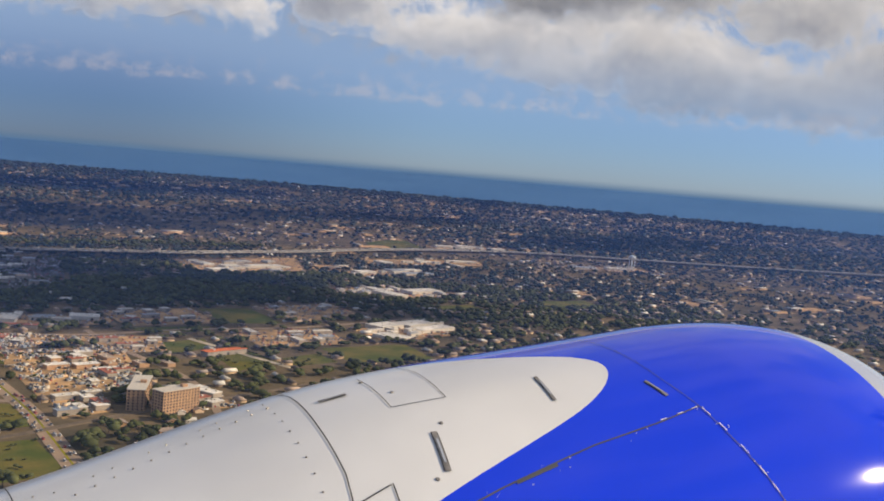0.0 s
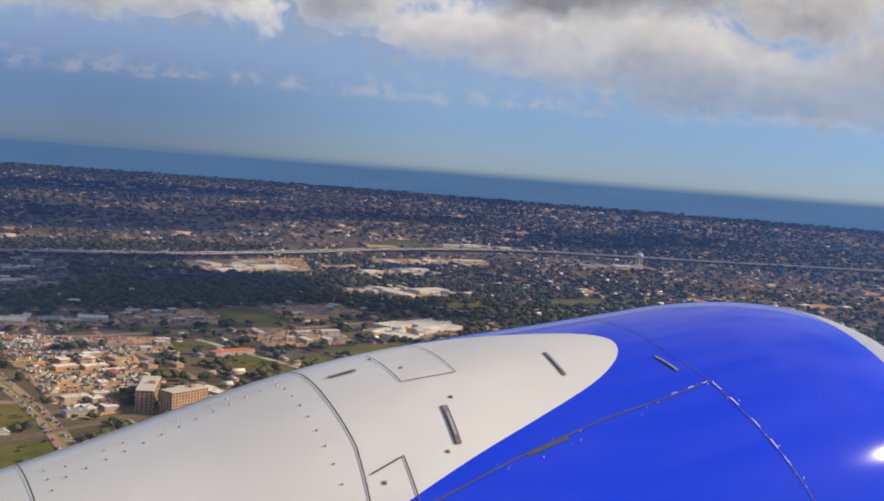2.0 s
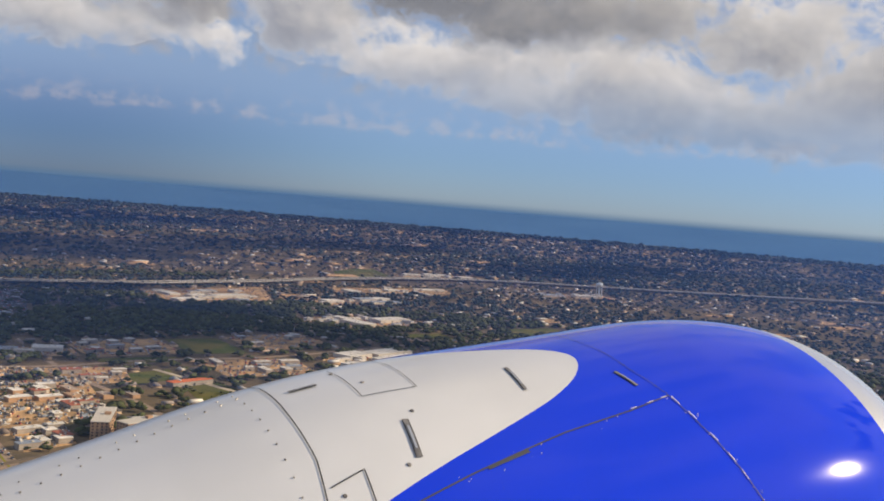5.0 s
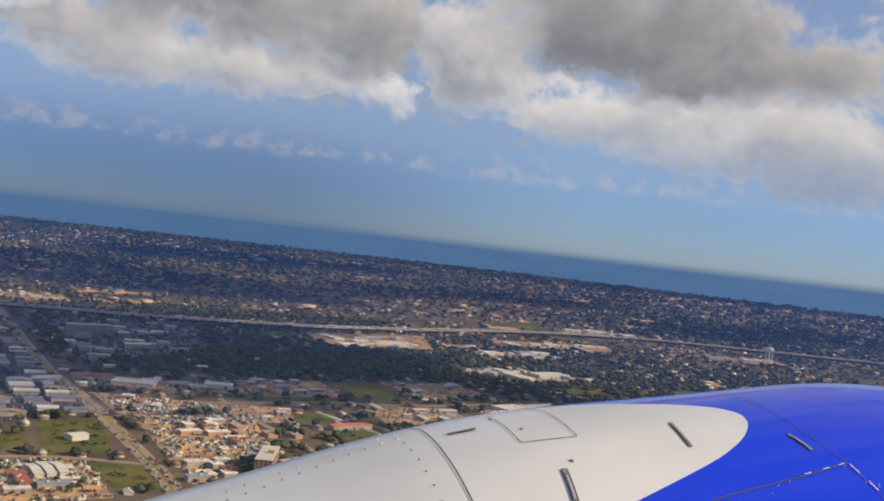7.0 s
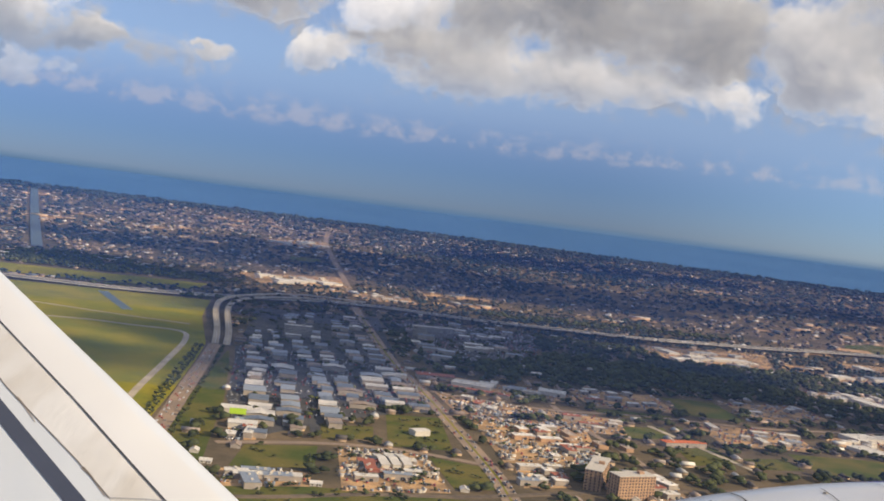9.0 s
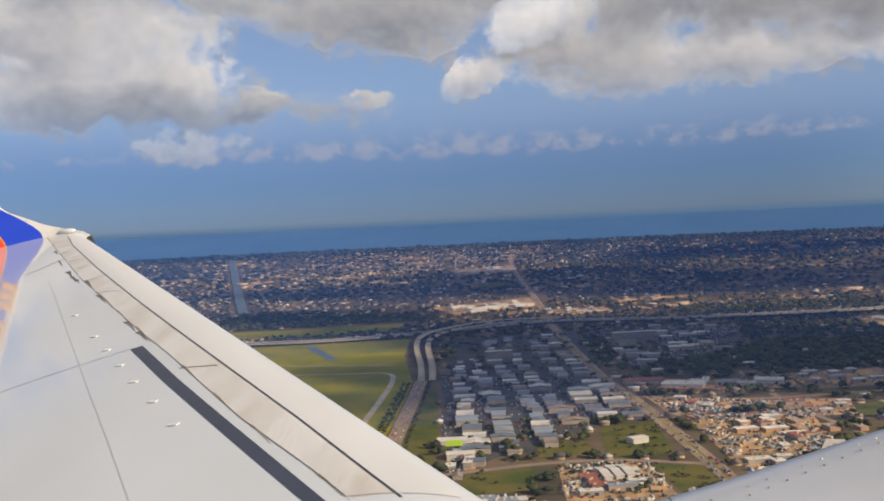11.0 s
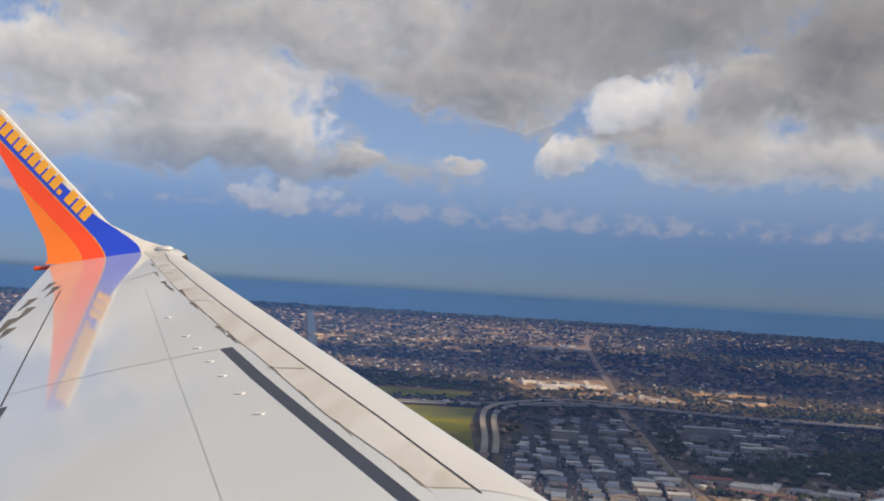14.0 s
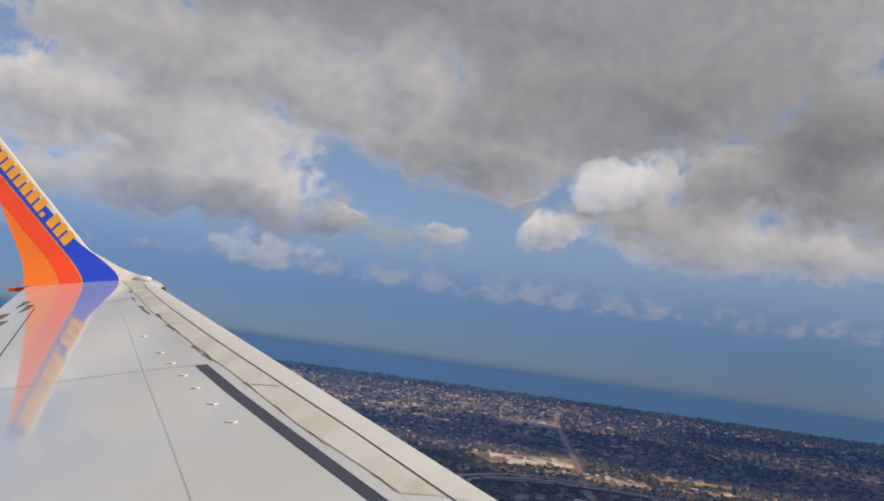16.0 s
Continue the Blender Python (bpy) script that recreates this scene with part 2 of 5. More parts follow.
FINE_LINE = material("fine_joint", (0.40, 0.40, 0.40), 0.7, vary=0.3, scale=6.0, fine=0.2)
DARK_STRIPE = material("dark_rubber", (0.045, 0.05, 0.075), 0.55, vary=0.2, scale=3.0, fine=0.1)
LATCH = material("latch_metal", (0.33, 0.30, 0.26), 0.45, 0.4, vary=0.5, scale=20.0, fine=0.3)
GRIME_SOFT = material("thin_grime", (0.42, 0.34, 0.25), 0.8, vary=0.35, scale=7.0, fine=0.3)
GRIME = material("grime", (0.20, 0.17, 0.14), 0.8, vary=0.5, scale=5.0, fine=0.3)
CHIP = material("paint_chip", (0.75, 0.75, 0.74), 0.5, vary=0.1, scale=9.0)
LET_BLUE = material("winglet_blue", (0.012, 0.06, 0.72), 0.3, vary=0.06, scale=2.0, fine=0.03, coat=0.3)
LET_RED = material("winglet_red", (1.0, 0.075, 0.0), 0.35, vary=0.04, scale=2.0, fine=0.02)
LET_ORANGE = material("winglet_orange", (1.0, 0.21, 0.0), 0.35, vary=0.04, scale=2.0, fine=0.02)
LET_YELLOW = material("winglet_yellow", (0.90, 0.42, 0.02), 0.35, vary=0.04, scale=2.0)
INLET_DARK = material("inlet_liner", (0.10, 0.10, 0.11), 0.5, 0.4, vary=0.2, scale=4.0)

LAND = material("land", (0.080, 0.066, 0.040), 1.0, second=(0.165, 0.120, 0.070), scale=0.009, fine=0.3, spec=0.1)
GRASS = material("mown_grass", (0.27, 0.225, 0.016), 1.0, second=(0.17, 0.175, 0.016), scale=0.012, fine=0.15, spec=0.1)
GREEN = material("green_field", (0.070, 0.088, 0.016), 1.0, second=(0.145, 0.120, 0.028), scale=0.02, fine=0.2, spec=0.1)
CONCRETE = material("runway_concrete", (0.52, 0.43, 0.30), 0.95, second=(0.36, 0.30, 0.22), scale=0.03, fine=0.12, spec=0.2)
RUBBER = material("tyre_marks", (0.10, 0.095, 0.09), 0.9, second=(0.05, 0.05, 0.05), scale=0.02, fine=0.2, streak=(3, 0.2, 1))
ASPHALT = material("asphalt", (0.085, 0.08, 0.075), 0.95, second=(0.055, 0.055, 0.055), scale=0.03, fine=0.15, spec=0.2)
ROAD = material("road_concrete", (0.33, 0.235, 0.155), 0.95, second=(0.24, 0.18, 0.13), scale=0.02, fine=0.15, spec=0.2)
HIGHWAY = material("highway_concrete", (0.25, 0.22, 0.18), 0.95, second=(0.18, 0.165, 0.14), scale=0.02, fine=0.15, spec=0.2)
TAN_LOT = material("gravel_lot", (0.56, 0.345, 0.165), 1.0, second=(0.27, 0.18, 0.10), scale=0.03, fine=0.3, spec=0.1)
RAIL_BED = material("rail_ballast", (0.20, 0.15, 0.10), 1.0, second=(0.12, 0.095, 0.07), scale=0.05, fine=0.3, spec=0.1)
CANAL = material("canal_water", (0.05, 0.09, 0.11), 0.4, vary=0.2, scale=0.02, fine=0.05)
LEAF = material("foliage", (0.038, 0.046, 0.022), 1.0, second=(0.070, 0.076, 0.030), scale=0.02, fine=0.3, island=0.45, spec=0.1)
# far leaves: the blue of distant haze is put into their colour
LEAF_HAZED = material("haze_tinted_foliage", (0.018, 0.036, 0.050), 1.0, second=(0.056, 0.068, 0.062), scale=0.004, fine=0.3, island=0.5, spec=0.1)
BARK = material("bark", (0.09, 0.065, 0.045), 0.95, vary=0.3, scale=1.0, fine=0.2)
WALL = material("house_wall", (0.56, 0.40, 0.25), 0.9, vary=0.3, scale=0.05, fine=0.1, island=0.45)
ROOF = material("shingle_roof", (0.30, 0.22, 0.16), 0.95, second=(0.17, 0.15, 0.14), scale=0.03, fine=0.15, island=0.6)
ROOF_PALE = material("pale_roof", (0.66, 0.61, 0.53), 0.8, second=(0.38, 0.36, 0.33), scale=0.05, fine=0.1, island=0.35)
METAL_ROOF = material("metal_roof", (0.17, 0.195, 0.23), 0.5, 0.2, second=(0.13, 0.16, 0.20), scale=0.05, fine=0.1, streak=(1, 8, 1))
PALE_METAL = material("pale_metal_roof", (0.27, 0.295, 0.33), 0.5, 0.15, second=(0.27, 0.31, 0.36), scale=0.05, fine=0.1, streak=(1, 8, 1))
WHITE_ROOF = material("white_roof", (0.66, 0.62, 0.54), 0.8, second=(0.52, 0.48, 0.42), scale=0.03, fine=0.1)
RUST_ROOF = material("rust_roof", (0.34, 0.10, 0.05), 0.85, second=(0.24, 0.08, 0.05), scale=0.05, fine=0.15)
ORANGE_ROOF = material("orange_roof", (0.62, 0.15, 0.03), 0.85, second=(0.50, 0.12, 0.03), scale=0.05, fine=0.12)
SIDING = material("block_wall", (0.36, 0.31, 0.25), 0.9, second=(0.28, 0.24, 0.20), scale=0.08, fine=0.12)
BRICK = material("tan_brick", (0.44, 0.27, 0.15), 0.9, second=(0.36, 0.22, 0.13), scale=0.1, fine=0.15)
GLASS = material("dark_glass", (0.05, 0.06, 0.075), 0.15, vary=0.3, scale=0.4)
TRIM = material("pale_trim", (0.55, 0.50, 0.42), 0.8, vary=0.1, scale=0.3, fine=0.06)
TANK = material("tank_paint", (0.55, 0.60, 0.62), 0.4, vary=0.1, scale=0.2, fine=0.05)
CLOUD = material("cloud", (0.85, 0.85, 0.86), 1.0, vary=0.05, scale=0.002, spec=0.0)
CARS = material("car_paint", (0.42, 0.40, 0.38), 0.35, 0.2, vary=0.2, scale=0.05, island=0.9)
CAR_RED = material("car_red", (0.45, 0.05, 0.03), 0.35, 0.1, vary=0.2, scale=0.05, island=0.3)


# ---- mesh helpers ----
def mesh_object(name, verts, faces, mats, parent=None, label="", smooth=False, index=None):
    me = bpy.data.meshes.new(name)
    me.from_pydata([tuple(v) for v in verts], [], [tuple(f) for f in faces])
    for m in (mats if isinstance(mats, (list, tuple)) else [mats]):
        me.materials.append(m)
    if index is not None:
        me.polygons.foreach_set("material_index", index)
    if smooth:
        me.polygons.foreach_set("use_smooth", [True] * len(me.polygons))
    me.update()
    ob = new(name, me)
    if parent is not None:
        ob.parent = parent
    if label:
        ob["label"] = label
    return ob


def part(name, bm, mat, parent, label="", smooth=False):
    """Links a bmesh as one mesh object under a thing or under a part."""
    me = bpy.data.meshes.new(name)
    bm.to_mesh(me)
    bm.free()
    me.materials.append(mat)
    if smooth:
        me.polygons.foreach_set("use_smooth", [True] * len(me.polygons))
    ob = new(name, me)
    ob.parent = parent
    if label:
        ob["label"] = label
    return ob


def box_bm(x, y, z, sx, sy, sz, bevel=0.0):
    """A box from its centre and sizes."""
    bm = bmesh.new()
    bmesh.ops.create_cube(bm, size=1, matrix=Matrix.Translation((x, y, z)) @ Matrix.Diagonal((sx, sy, sz, 1)))
    if bevel:
        bmesh.ops.bevel(bm, geom=list(bm.edges), offset=bevel, segments=1, affect="EDGES")
    return bm


def fast_mesh(name, V, F, mats, index=None, smooth=False):
    """One object out of arrays: verts (n, 3) and triangles (m, 3)."""
    me = bpy.data.meshes.new(name)
    me.vertices.add(len(V))
    me.vertices.foreach_set("co", V.astype(np.float32).ravel())
    me.loops.add(3 * len(F))
    me.loops.foreach_set("vertex_index", F.astype(np.int32).ravel())
    me.polygons.add(len(F))
    me.polygons.foreach_set("loop_start", np.arange(0, 3 * len(F), 3, dtype=np.int32))
    for m in mats:
        me.materials.append(m)
    if index is not None:
        me.polygons.foreach_set("material_index", index.astype(np.int32))
    if smooth:
        me.polygons.foreach_set("use_smooth", np.ones(len(F), dtype=bool))
    me.update(calc_edges=True)
    return new(name, me)


def scatter(name, template, places, sizes, turns, mats, lift=0.0, smooth=False):
    """Copies of a template (verts, tris, material index) at places (n, 3), with sizes (n, 3) and turns (n,), in one mesh."""
    tv, tf, tm = template
    c, s = np.cos(turns)[:, None], np.sin(turns)[:, None]
    v = tv[None] * sizes[:, None]
    x, y = v[..., 0] * c - v[..., 1] * s, v[..., 0] * s + v[..., 1] * c
    V = np.stack([x, y, v[..., 2]], -1) + places[:, None]
    F = tf[None] + (np.arange(len(places)) * len(tv))[:, None, None]
    return fast_mesh(name, V.reshape(-1, 3), F.reshape(-1, 3), mats, np.tile(tm, len(places)), smooth)


# ---- the airliner: body axes x ahead, y out along the left wing, z up, from the window seat ----
HEIGHT = 250.0
HAZE = 0.034                          # share of blue haze colour mixed into the window pane
BODY = pose(0, 0, HEIGHT, 4.8, -6.4)
plane = tagged(new("airliner"), "wing, winglet and engine of a blue and grey airliner in flight", "airliner")
plane.matrix_world = BODY
AX_Y, AX_Z = 3.30, -1.85              # the engine's axis


def cowl_radius(x):
    """The cowl's radius along the engine: a long smooth taper, and a rounded nose."""
    if x > 3.05:
        return 0.79 + 0.25 * max(0.0, 1 - ((x - 3.05) / 1.026) ** 2.6) ** 0.4545
    xs, rs_ = (-3.2, -2.5, -1.0, 0.0, 0.49, 0.9, 1.29, 1.78, 2.3, 3.6), (0.40, 0.50, 0.68, 0.83, 0.889, 0.965, 1.027, 1.052, 1.042, 1.04)
    return sum(float(np.interp(x + k * 0.05 * min(1.0, (3.3 - x)), xs, rs_)) for k in range(-6, 7)) / 13


def cowl_axis_z(x):
    return AX_Z - 0.13 * max(0.0, (x - 3.0) / 1.25) ** 1.5


def cowl(x, ang, lift=0.0):
    """A point on the cowl: along the engine, and degrees round it from the top towards the wing tip."""
    r = cowl_radius(x) + lift
    return Vector((x, AX_Y + r * math.sin(radians(ang)), cowl_axis_z(x) + r * math.cos(radians(ang))))


def white_front(ang):
    """How far ahead the white paint reaches at an angle round the cowl."""
    return sum(float(np.interp(ang + d, WHITE_ANGLES, WHITE_REACH)) for d in (-4, -3, -2, -1, 0, 1, 2, 3, 4)) / 9


WHITE_ANGLES = (-100, -70, -50, -41.3, -38, -35.8, -32.7, -28.4, -23.5, -19.8, -15.4, -11.9, -7.8, -3.7, -1.3, 6, 12, 20, 40, 80)
WHITE_REACH = (-1.0, -0.3, 0.85, 1.26, 1.44, 1.589, 1.768, 2.052, 2.268, 2.366, 2.447, 2.471, 2.44, 2.33, 2.24, 1.95, 1.75, 1.5, 0.8, -0.8)


def grid_faces(n, m, close=False):
    return [(i * m + j, i * m + (j + 1) % m, (i + 1) * m + (j + 1) % m, (i + 1) * m + j) for i in range(n - 1) for j in range(m if close else m - 1)]


engine = new("engine")
engine.parent = plane
engine["label"] = "engine cowl with blue front and white top"
HUB = Vector((1.8, AX_Y, AX_Z))
engine.matrix_basis = Matrix.Translation(HUB + Vector((0.023, -0.085, -0.026))) @ pose(0, 0, 0, -5.15, -1.17, 0.08) @ Matrix.Translation(-HUB)
angs = [a * 1.5 - 180 for a in range(240)]
verts = [cowl(-2.5 + (white_front(a) + 2.5) * k / 40, a) for k in range(41) for a in angs]
mesh_object("rear_cowl", verts, [f[::-1] for f in grid_faces(41, 240, True)], PAINT_WHITE, engine, "white painted rear cowl", True)
verts = [cowl(white_front(a) + (3.66 - white_front(a)) * k / 40, a) for k in range(41) for a in angs]
mesh_object("fan_cowl", verts, [f[::-1] for f in grid_faces(41, 240, True)], PAINT_BLUE, engine, "glossy blue fan cowl", True)
lip = [(3.66, cowl_radius(3.66)), *((x, cowl_radius(x)) for x in (3.72, 3.78, 3.84, 3.90, 3.95, 3.99, 4.03, 4.06, 4.074)), (4.05, 0.75), (3.98, 0.725), (3.85, 0.71)]
verts = [Vector((x, AX_Y + r * math.sin(radians(a)), cowl_axis_z(x) + r * math.cos(radians(a)))) for x, r in lip for a in angs]
mesh_object("inlet_lip", verts, [f[::-1] for f in grid_faces(len(lip), 240, True)], LIP_METAL, engine, "bare metal inlet lip", True)
throat = [(3.85, 0.71), (3.4, 0.74), (2.9, 0.77), (2.88, 0.2), (3.1, 0.0)]
verts = [Vector((x, AX_Y + r * math.sin(radians(a)), AX_Z - 0.05 + r * math.cos(radians(a)))) for x, r in throat for a in angs]
mesh_object("inlet_throat", verts, [f[::-1] for f in grid_faces(len(throat), 240, True)], INLET_DARK, engine, "dark inlet throat and fan", True)


def ribbon(name, pts, normals, width, mat, parent, lift=0.003):
    """A flat strip along points of a surface."""
    vs = []
    for i, p in enumerate(pts):
        d = (pts[min(i + 1, len(pts) - 1)] - pts[max(i - 1, 0)]).normalized()
        side = normals[i].cross(d).normalized() * (width[i] if isinstance(width, (list, tuple)) else width) / 2
        vs += [p + side + normals[i] * lift, p - side + normals[i] * lift]
    return mesh_object(name, vs, [(2 * i, 2 * i + 1, 2 * i + 3, 2 * i + 2) for i in range(len(pts) - 1)], mat, parent)


def cowl_line(name, ends, width, mat, parent=None, lift=0.003, n=10):
    """A strip over the cowl through (x, angle) stations."""
    pts, nor = [], []
    for (x0, a0), (x1, a1) in zip(ends, ends[1:]):
        for k in range(n + 1):
            x, a = x0 + (x1 - x0) * k / n, a0 + (a1 - a0) * k / n
            if pts and k == 0:
                continue
            slope = (cowl(x + 0.05, a) - cowl(x - 0.05, a)).normalized()
            pts.append(cowl(x, a))
            nor.append(Vector((0, math.sin(radians(a)), math.cos(radians(a)))) - slope * slope.z * math.cos(radians(a)))
            nor[-1].normalize()
    return ribbon(name, pts, nor, width, mat, parent or engine, lift)


cowl_line("panel_seam", [(1.27, 60), (1.274, 6.5), (1.247, -12), (1.233, -27), (1.19, -39.6), (1.15, -70)], 0.005, SEAM)
cowl_line("panel_seam", [(0.312, 60), (0.314, 2.9), (0.317, -15.4), (0.31, -70)], 0.004, SEAM)
cowl_line("panel_seam", [(1.543, 6), (1.516, -12.7), (1.726, -13.5)], 0.0035, SEAM)
cowl_line("panel_seam", [(1.726, -13.5), (1.75, 1.8), (1.74, 30)], 0.003, SEAM)
cowl_line("panel_seam", [(1.231, -33.7), (1.356, -31.9), (1.334, -42.4), (1.32, -52)], 0.005, SEAM)
cowl_line("panel_seam", [(2.656, -31.1), (2.446, -32.8), (2.114, -34.6), (1.701, -38.5), (1.452, -41.3), (1.1, -45)], 0.006, SEAM)
cowl_line("panel_seam", [(2.656, -31.1), (2.608, -21.7), (2.591, -7.6), (2.58, 20)], 0.003, SEAM)
cowl_line("panel_seam", [(2.656, -31.1), (2.687, -39.1), (2.744, -49.7), (2.802, -61.9), (2.82, -80)], 0.004, SEAM)
for ends, w in ((((1.322, -2.6), (1.428, -2.5)), 0.016), (((1.582, -23.0), (1.545, -32.6)), 0.018), (((2.125, -12.5), (2.099, -21.6)), 0.013),
                (((2.533, -21.1), (2.562, -26.7)), 0.013), (((1.93, -36.8), (1.75, -38.3)), 0.010)):
    cowl_line("latch_recess", ends, w * 1.35, SEAM, lift=0.0035, n=4)
    if w <= 0.010:
        continue
    latch = cowl_line("latch", ends, w, LATCH, lift=0.005, n=4)
    (xa, aa), (xb, ab) = ends
    cowl_line("latch_plate", [(xa + (xb - xa) * 0.2, aa + (ab - aa) * 0.2), (xa + (xb - xa) * 0.8, aa + (ab - aa) * 0.8)], w * 0.45, LIP_METAL, latch, lift=0.007, n=3)
rng = random.Random(5)


def rivet(x, a, r, mat, name="rivet"):
    bm = bmesh.new()
    p = cowl(x, a)
    nrm = Vector((0, math.sin(radians(a)), math.cos(radians(a))))
    bmesh.ops.create_cone(bm, cap_ends=True, segments=7, radius1=r * 0.8, radius2=r * 0.55, depth=0.004, matrix=Matrix.Translation(p + nrm * 0.002) @ nrm.to_track_quat("Z", "Y").to_matrix().to_4x4())
    return part(name, bm, mat, engine)


for k in range(13):
    rivet(0.42 + 0.062 * k, -7.5 + 0.85 * k, 0.0055, LATCH)
    if k % 3 != 1:
        rivet(0.43 + 0.062 * k, -2.5 + 0.75 * k, 0.004, LATCH)
for k in range(11):
    rivet(1.17 - 0.004 * k, 3 - 4.6 * k, 0.0045, LATCH)
for k in range(6):
    rivet(0.37, -1 - 5.0 * k, 0.004, LATCH)
for x, a in ((1.573, -6.8), (1.53, 2.5), (1.50, -33.5), (1.63, -21), (1.26, -36)):
    rivet(x, a, 0.011, LATCH)
for k in range(26):
    f = rng.random()
    x, a = (2.656 + 0.15 * f, -31.1 - 32 * f) if k % 2 else (2.656 - 1.1 * f, -31.1 - 9.0 * f)
    rivet(x + rng.uniform(-0.012, 0.03), a + rng.uniform(-1.2, 1.2), rng.uniform(0.0012, 0.003), CHIP, "paint_chip")
for f0 in (0.02, 0.16, 0.34, 0.5, 0.62):
    cowl_line("bare_edge", [(2.656 + 0.15 * f0, -31.1 - 32 * f0), (2.656 + 0.15 * (f0 + 0.07), -31.1 - 32 * (f0 + 0.07))], rng.uniform(0.002, 0.005), CHIP, lift=0.006, n=3)
for f0 in (0.0, 0.1, 0.22):
    cowl_line("bare_edge", [(2.64 - 0.75 * f0, -31.3 - 4.6 * f0), (2.64 - 0.75 * (f0 + 0.04), -31.3 - 4.6 * (f0 + 0.04))], 0.003, CHIP, lift=0.006, n=3)


# ---- the wing ----
def lead(y):
    return Vector((2.0 - 0.604 * y, y, -1.443 + 0.0835 * y))


def chord(y):
    return lead(y).x - (-9.77 + 0.514 * (15.6 - y))


def wing_top(y, c, lift=0.0):
    """A point on the wing's upper skin at span y, at a fraction c of the chord."""
    le, ch = lead(y), chord(y)
    drop = 0.12 - 0.06 * y / 15.6
    t = 0.065 * ch * float(np.interp(y, (0, 3.2, 15.6), (1, 1, 0.75)))
    return Vector((le.x - c * ch, y, le.z - c * drop + t * (2.6 * math.sqrt(max(c, 0)) - 2.6 * c) * (1 - 0.35 * c) - 0.075 * max(0.0, 1 - c / 0.14) ** 1.5 + lift))


def wing_low(y, c):
    p = wing_top(y, c)
    le, ch = lead(y), chord(y)
    drop = 0.12 - 0.06 * y / 15.6
    p.z = le.z - 0.075 - c * (drop - 0.075) - 0.055 * ch * (2.2 * math.sqrt(max(c, 0)) - 2.2 * c) - 0.02 * c * (1 - c)
    return p


wing = new("wing")
wing.parent = plane
wing["label"] = "light grey painted wing with dirty slats"
spans = [1.2 + 14.4 * k / 72 for k in range(73)]


SEAM_LINE = ((3.68, 4.05, 4.74, 5.66, 7.1, 8.55, 11.0, 13.75, 15.1), (0.121, 0.123, 0.125, 0.134, 0.148, 0.160, 0.172, 0.170, 0.140))
REAR_LINE = ((3.74, 4.08, 4.87, 6.5, 7.32, 9.36, 10.5, 14.0, 15.6), (0.176, 0.181, 0.202, 0.216, 0.231, 0.252, 0.268, 0.272, 0.275))


def seam_at(y):
    return float(np.interp(y, *SEAM_LINE))


def rear_at(y):
    return float(np.interp(y, *REAR_LINE))


def skin(name, c0, c1, mat, fn=wing_top, n=14, label="", flip=False, spans=spans):
    """A panel of the wing's skin between two chord fractions, each a number or a function of the span."""
    vs = []
    for y in spans:
        a, b = (c(y) if callable(c) else c for c in (c0, c1))
        vs += [fn(y, a + (b - a) * (k / n) ** (1.6 if a == 0 else 1)) for k in range(n + 1)]
    fs = grid_faces(len(spans), n + 1)
    return mesh_object(name, vs, [f[::-1] for f in fs] if flip else fs, mat, wing, label, True)


slat_spans = [3.72 + 11.88 * k / 60 for k in range(61)]
root_spans = [1.2 + 2.52 * k / 16 for k in range(17)]
skin("leading_edge", 0.0, 0.045, METAL_LE, label="pale painted leading edge")
skin("slat_nose", 0.045, seam_at, SLAT_NOSE, label="white slat skin ahead of the seam", spans=slat_spans)
skin("slat", seam_at, rear_at, PAINT_SLAT, label="off-white slat skin with dirt streaks", spans=slat_spans)
skin("fixed_nose", 0.045, rear_at, METAL_LE, label="white fixed nose skin at the root", spans=root_spans)
skin("upper_skin", rear_at, 1.0, PAINT_GREY, n=30, label="glossy light grey upper skin")
skin("lower_skin", 0.0, 1.0, PAINT_GREY, wing_low, 24, "grey lower skin", True)
ys = spans
mesh_object("trailing_edge", [p for y in ys for p in (wing_top(y, 1.0), wing_low(y, 1.0) - Vector((0, 0, 0.015)))], [(2 * i, 2 * i + 1, 2 * i + 3, 2 * i + 2) for i in range(len(ys) - 1)], PAINT_GREY, wing)


def wing_normal(p):
    """The skin's normal at a point on it."""
    y = p.y
    c = (lead(y).x - p.x) / chord(y)
    along = wing_top(y + 0.1, c) - wing_top(y - 0.1, c)
    back = wing_top(y, max(c - 0.02, 0)) - wing_top(y, c + 0.02)
    return back.cross(along).normalized()


def wing_line(name, ends, width, mat, parent=None, lift=0.0025, n=14):
    """A strip over the wing through (span, chord fraction) stations."""
    pts = []
    for (y0, c0), (y1, c1) in zip(ends, ends[1:]):
        pts += [wing_top(y0 + (y1 - y0) * k / n, c0 + (c1 - c0) * k / n) for k in range(0 if not pts else 1, n + 1)]
    w = width if not isinstance(width, tuple) else [width[0] + (width[1] - width[0]) * i / (len(pts) - 1) for i in range(len(pts))]
    normals = [wing_normal(p) for p in pts]
    return ribbon(name, pts, normals, w, mat, parent or wing, lift)


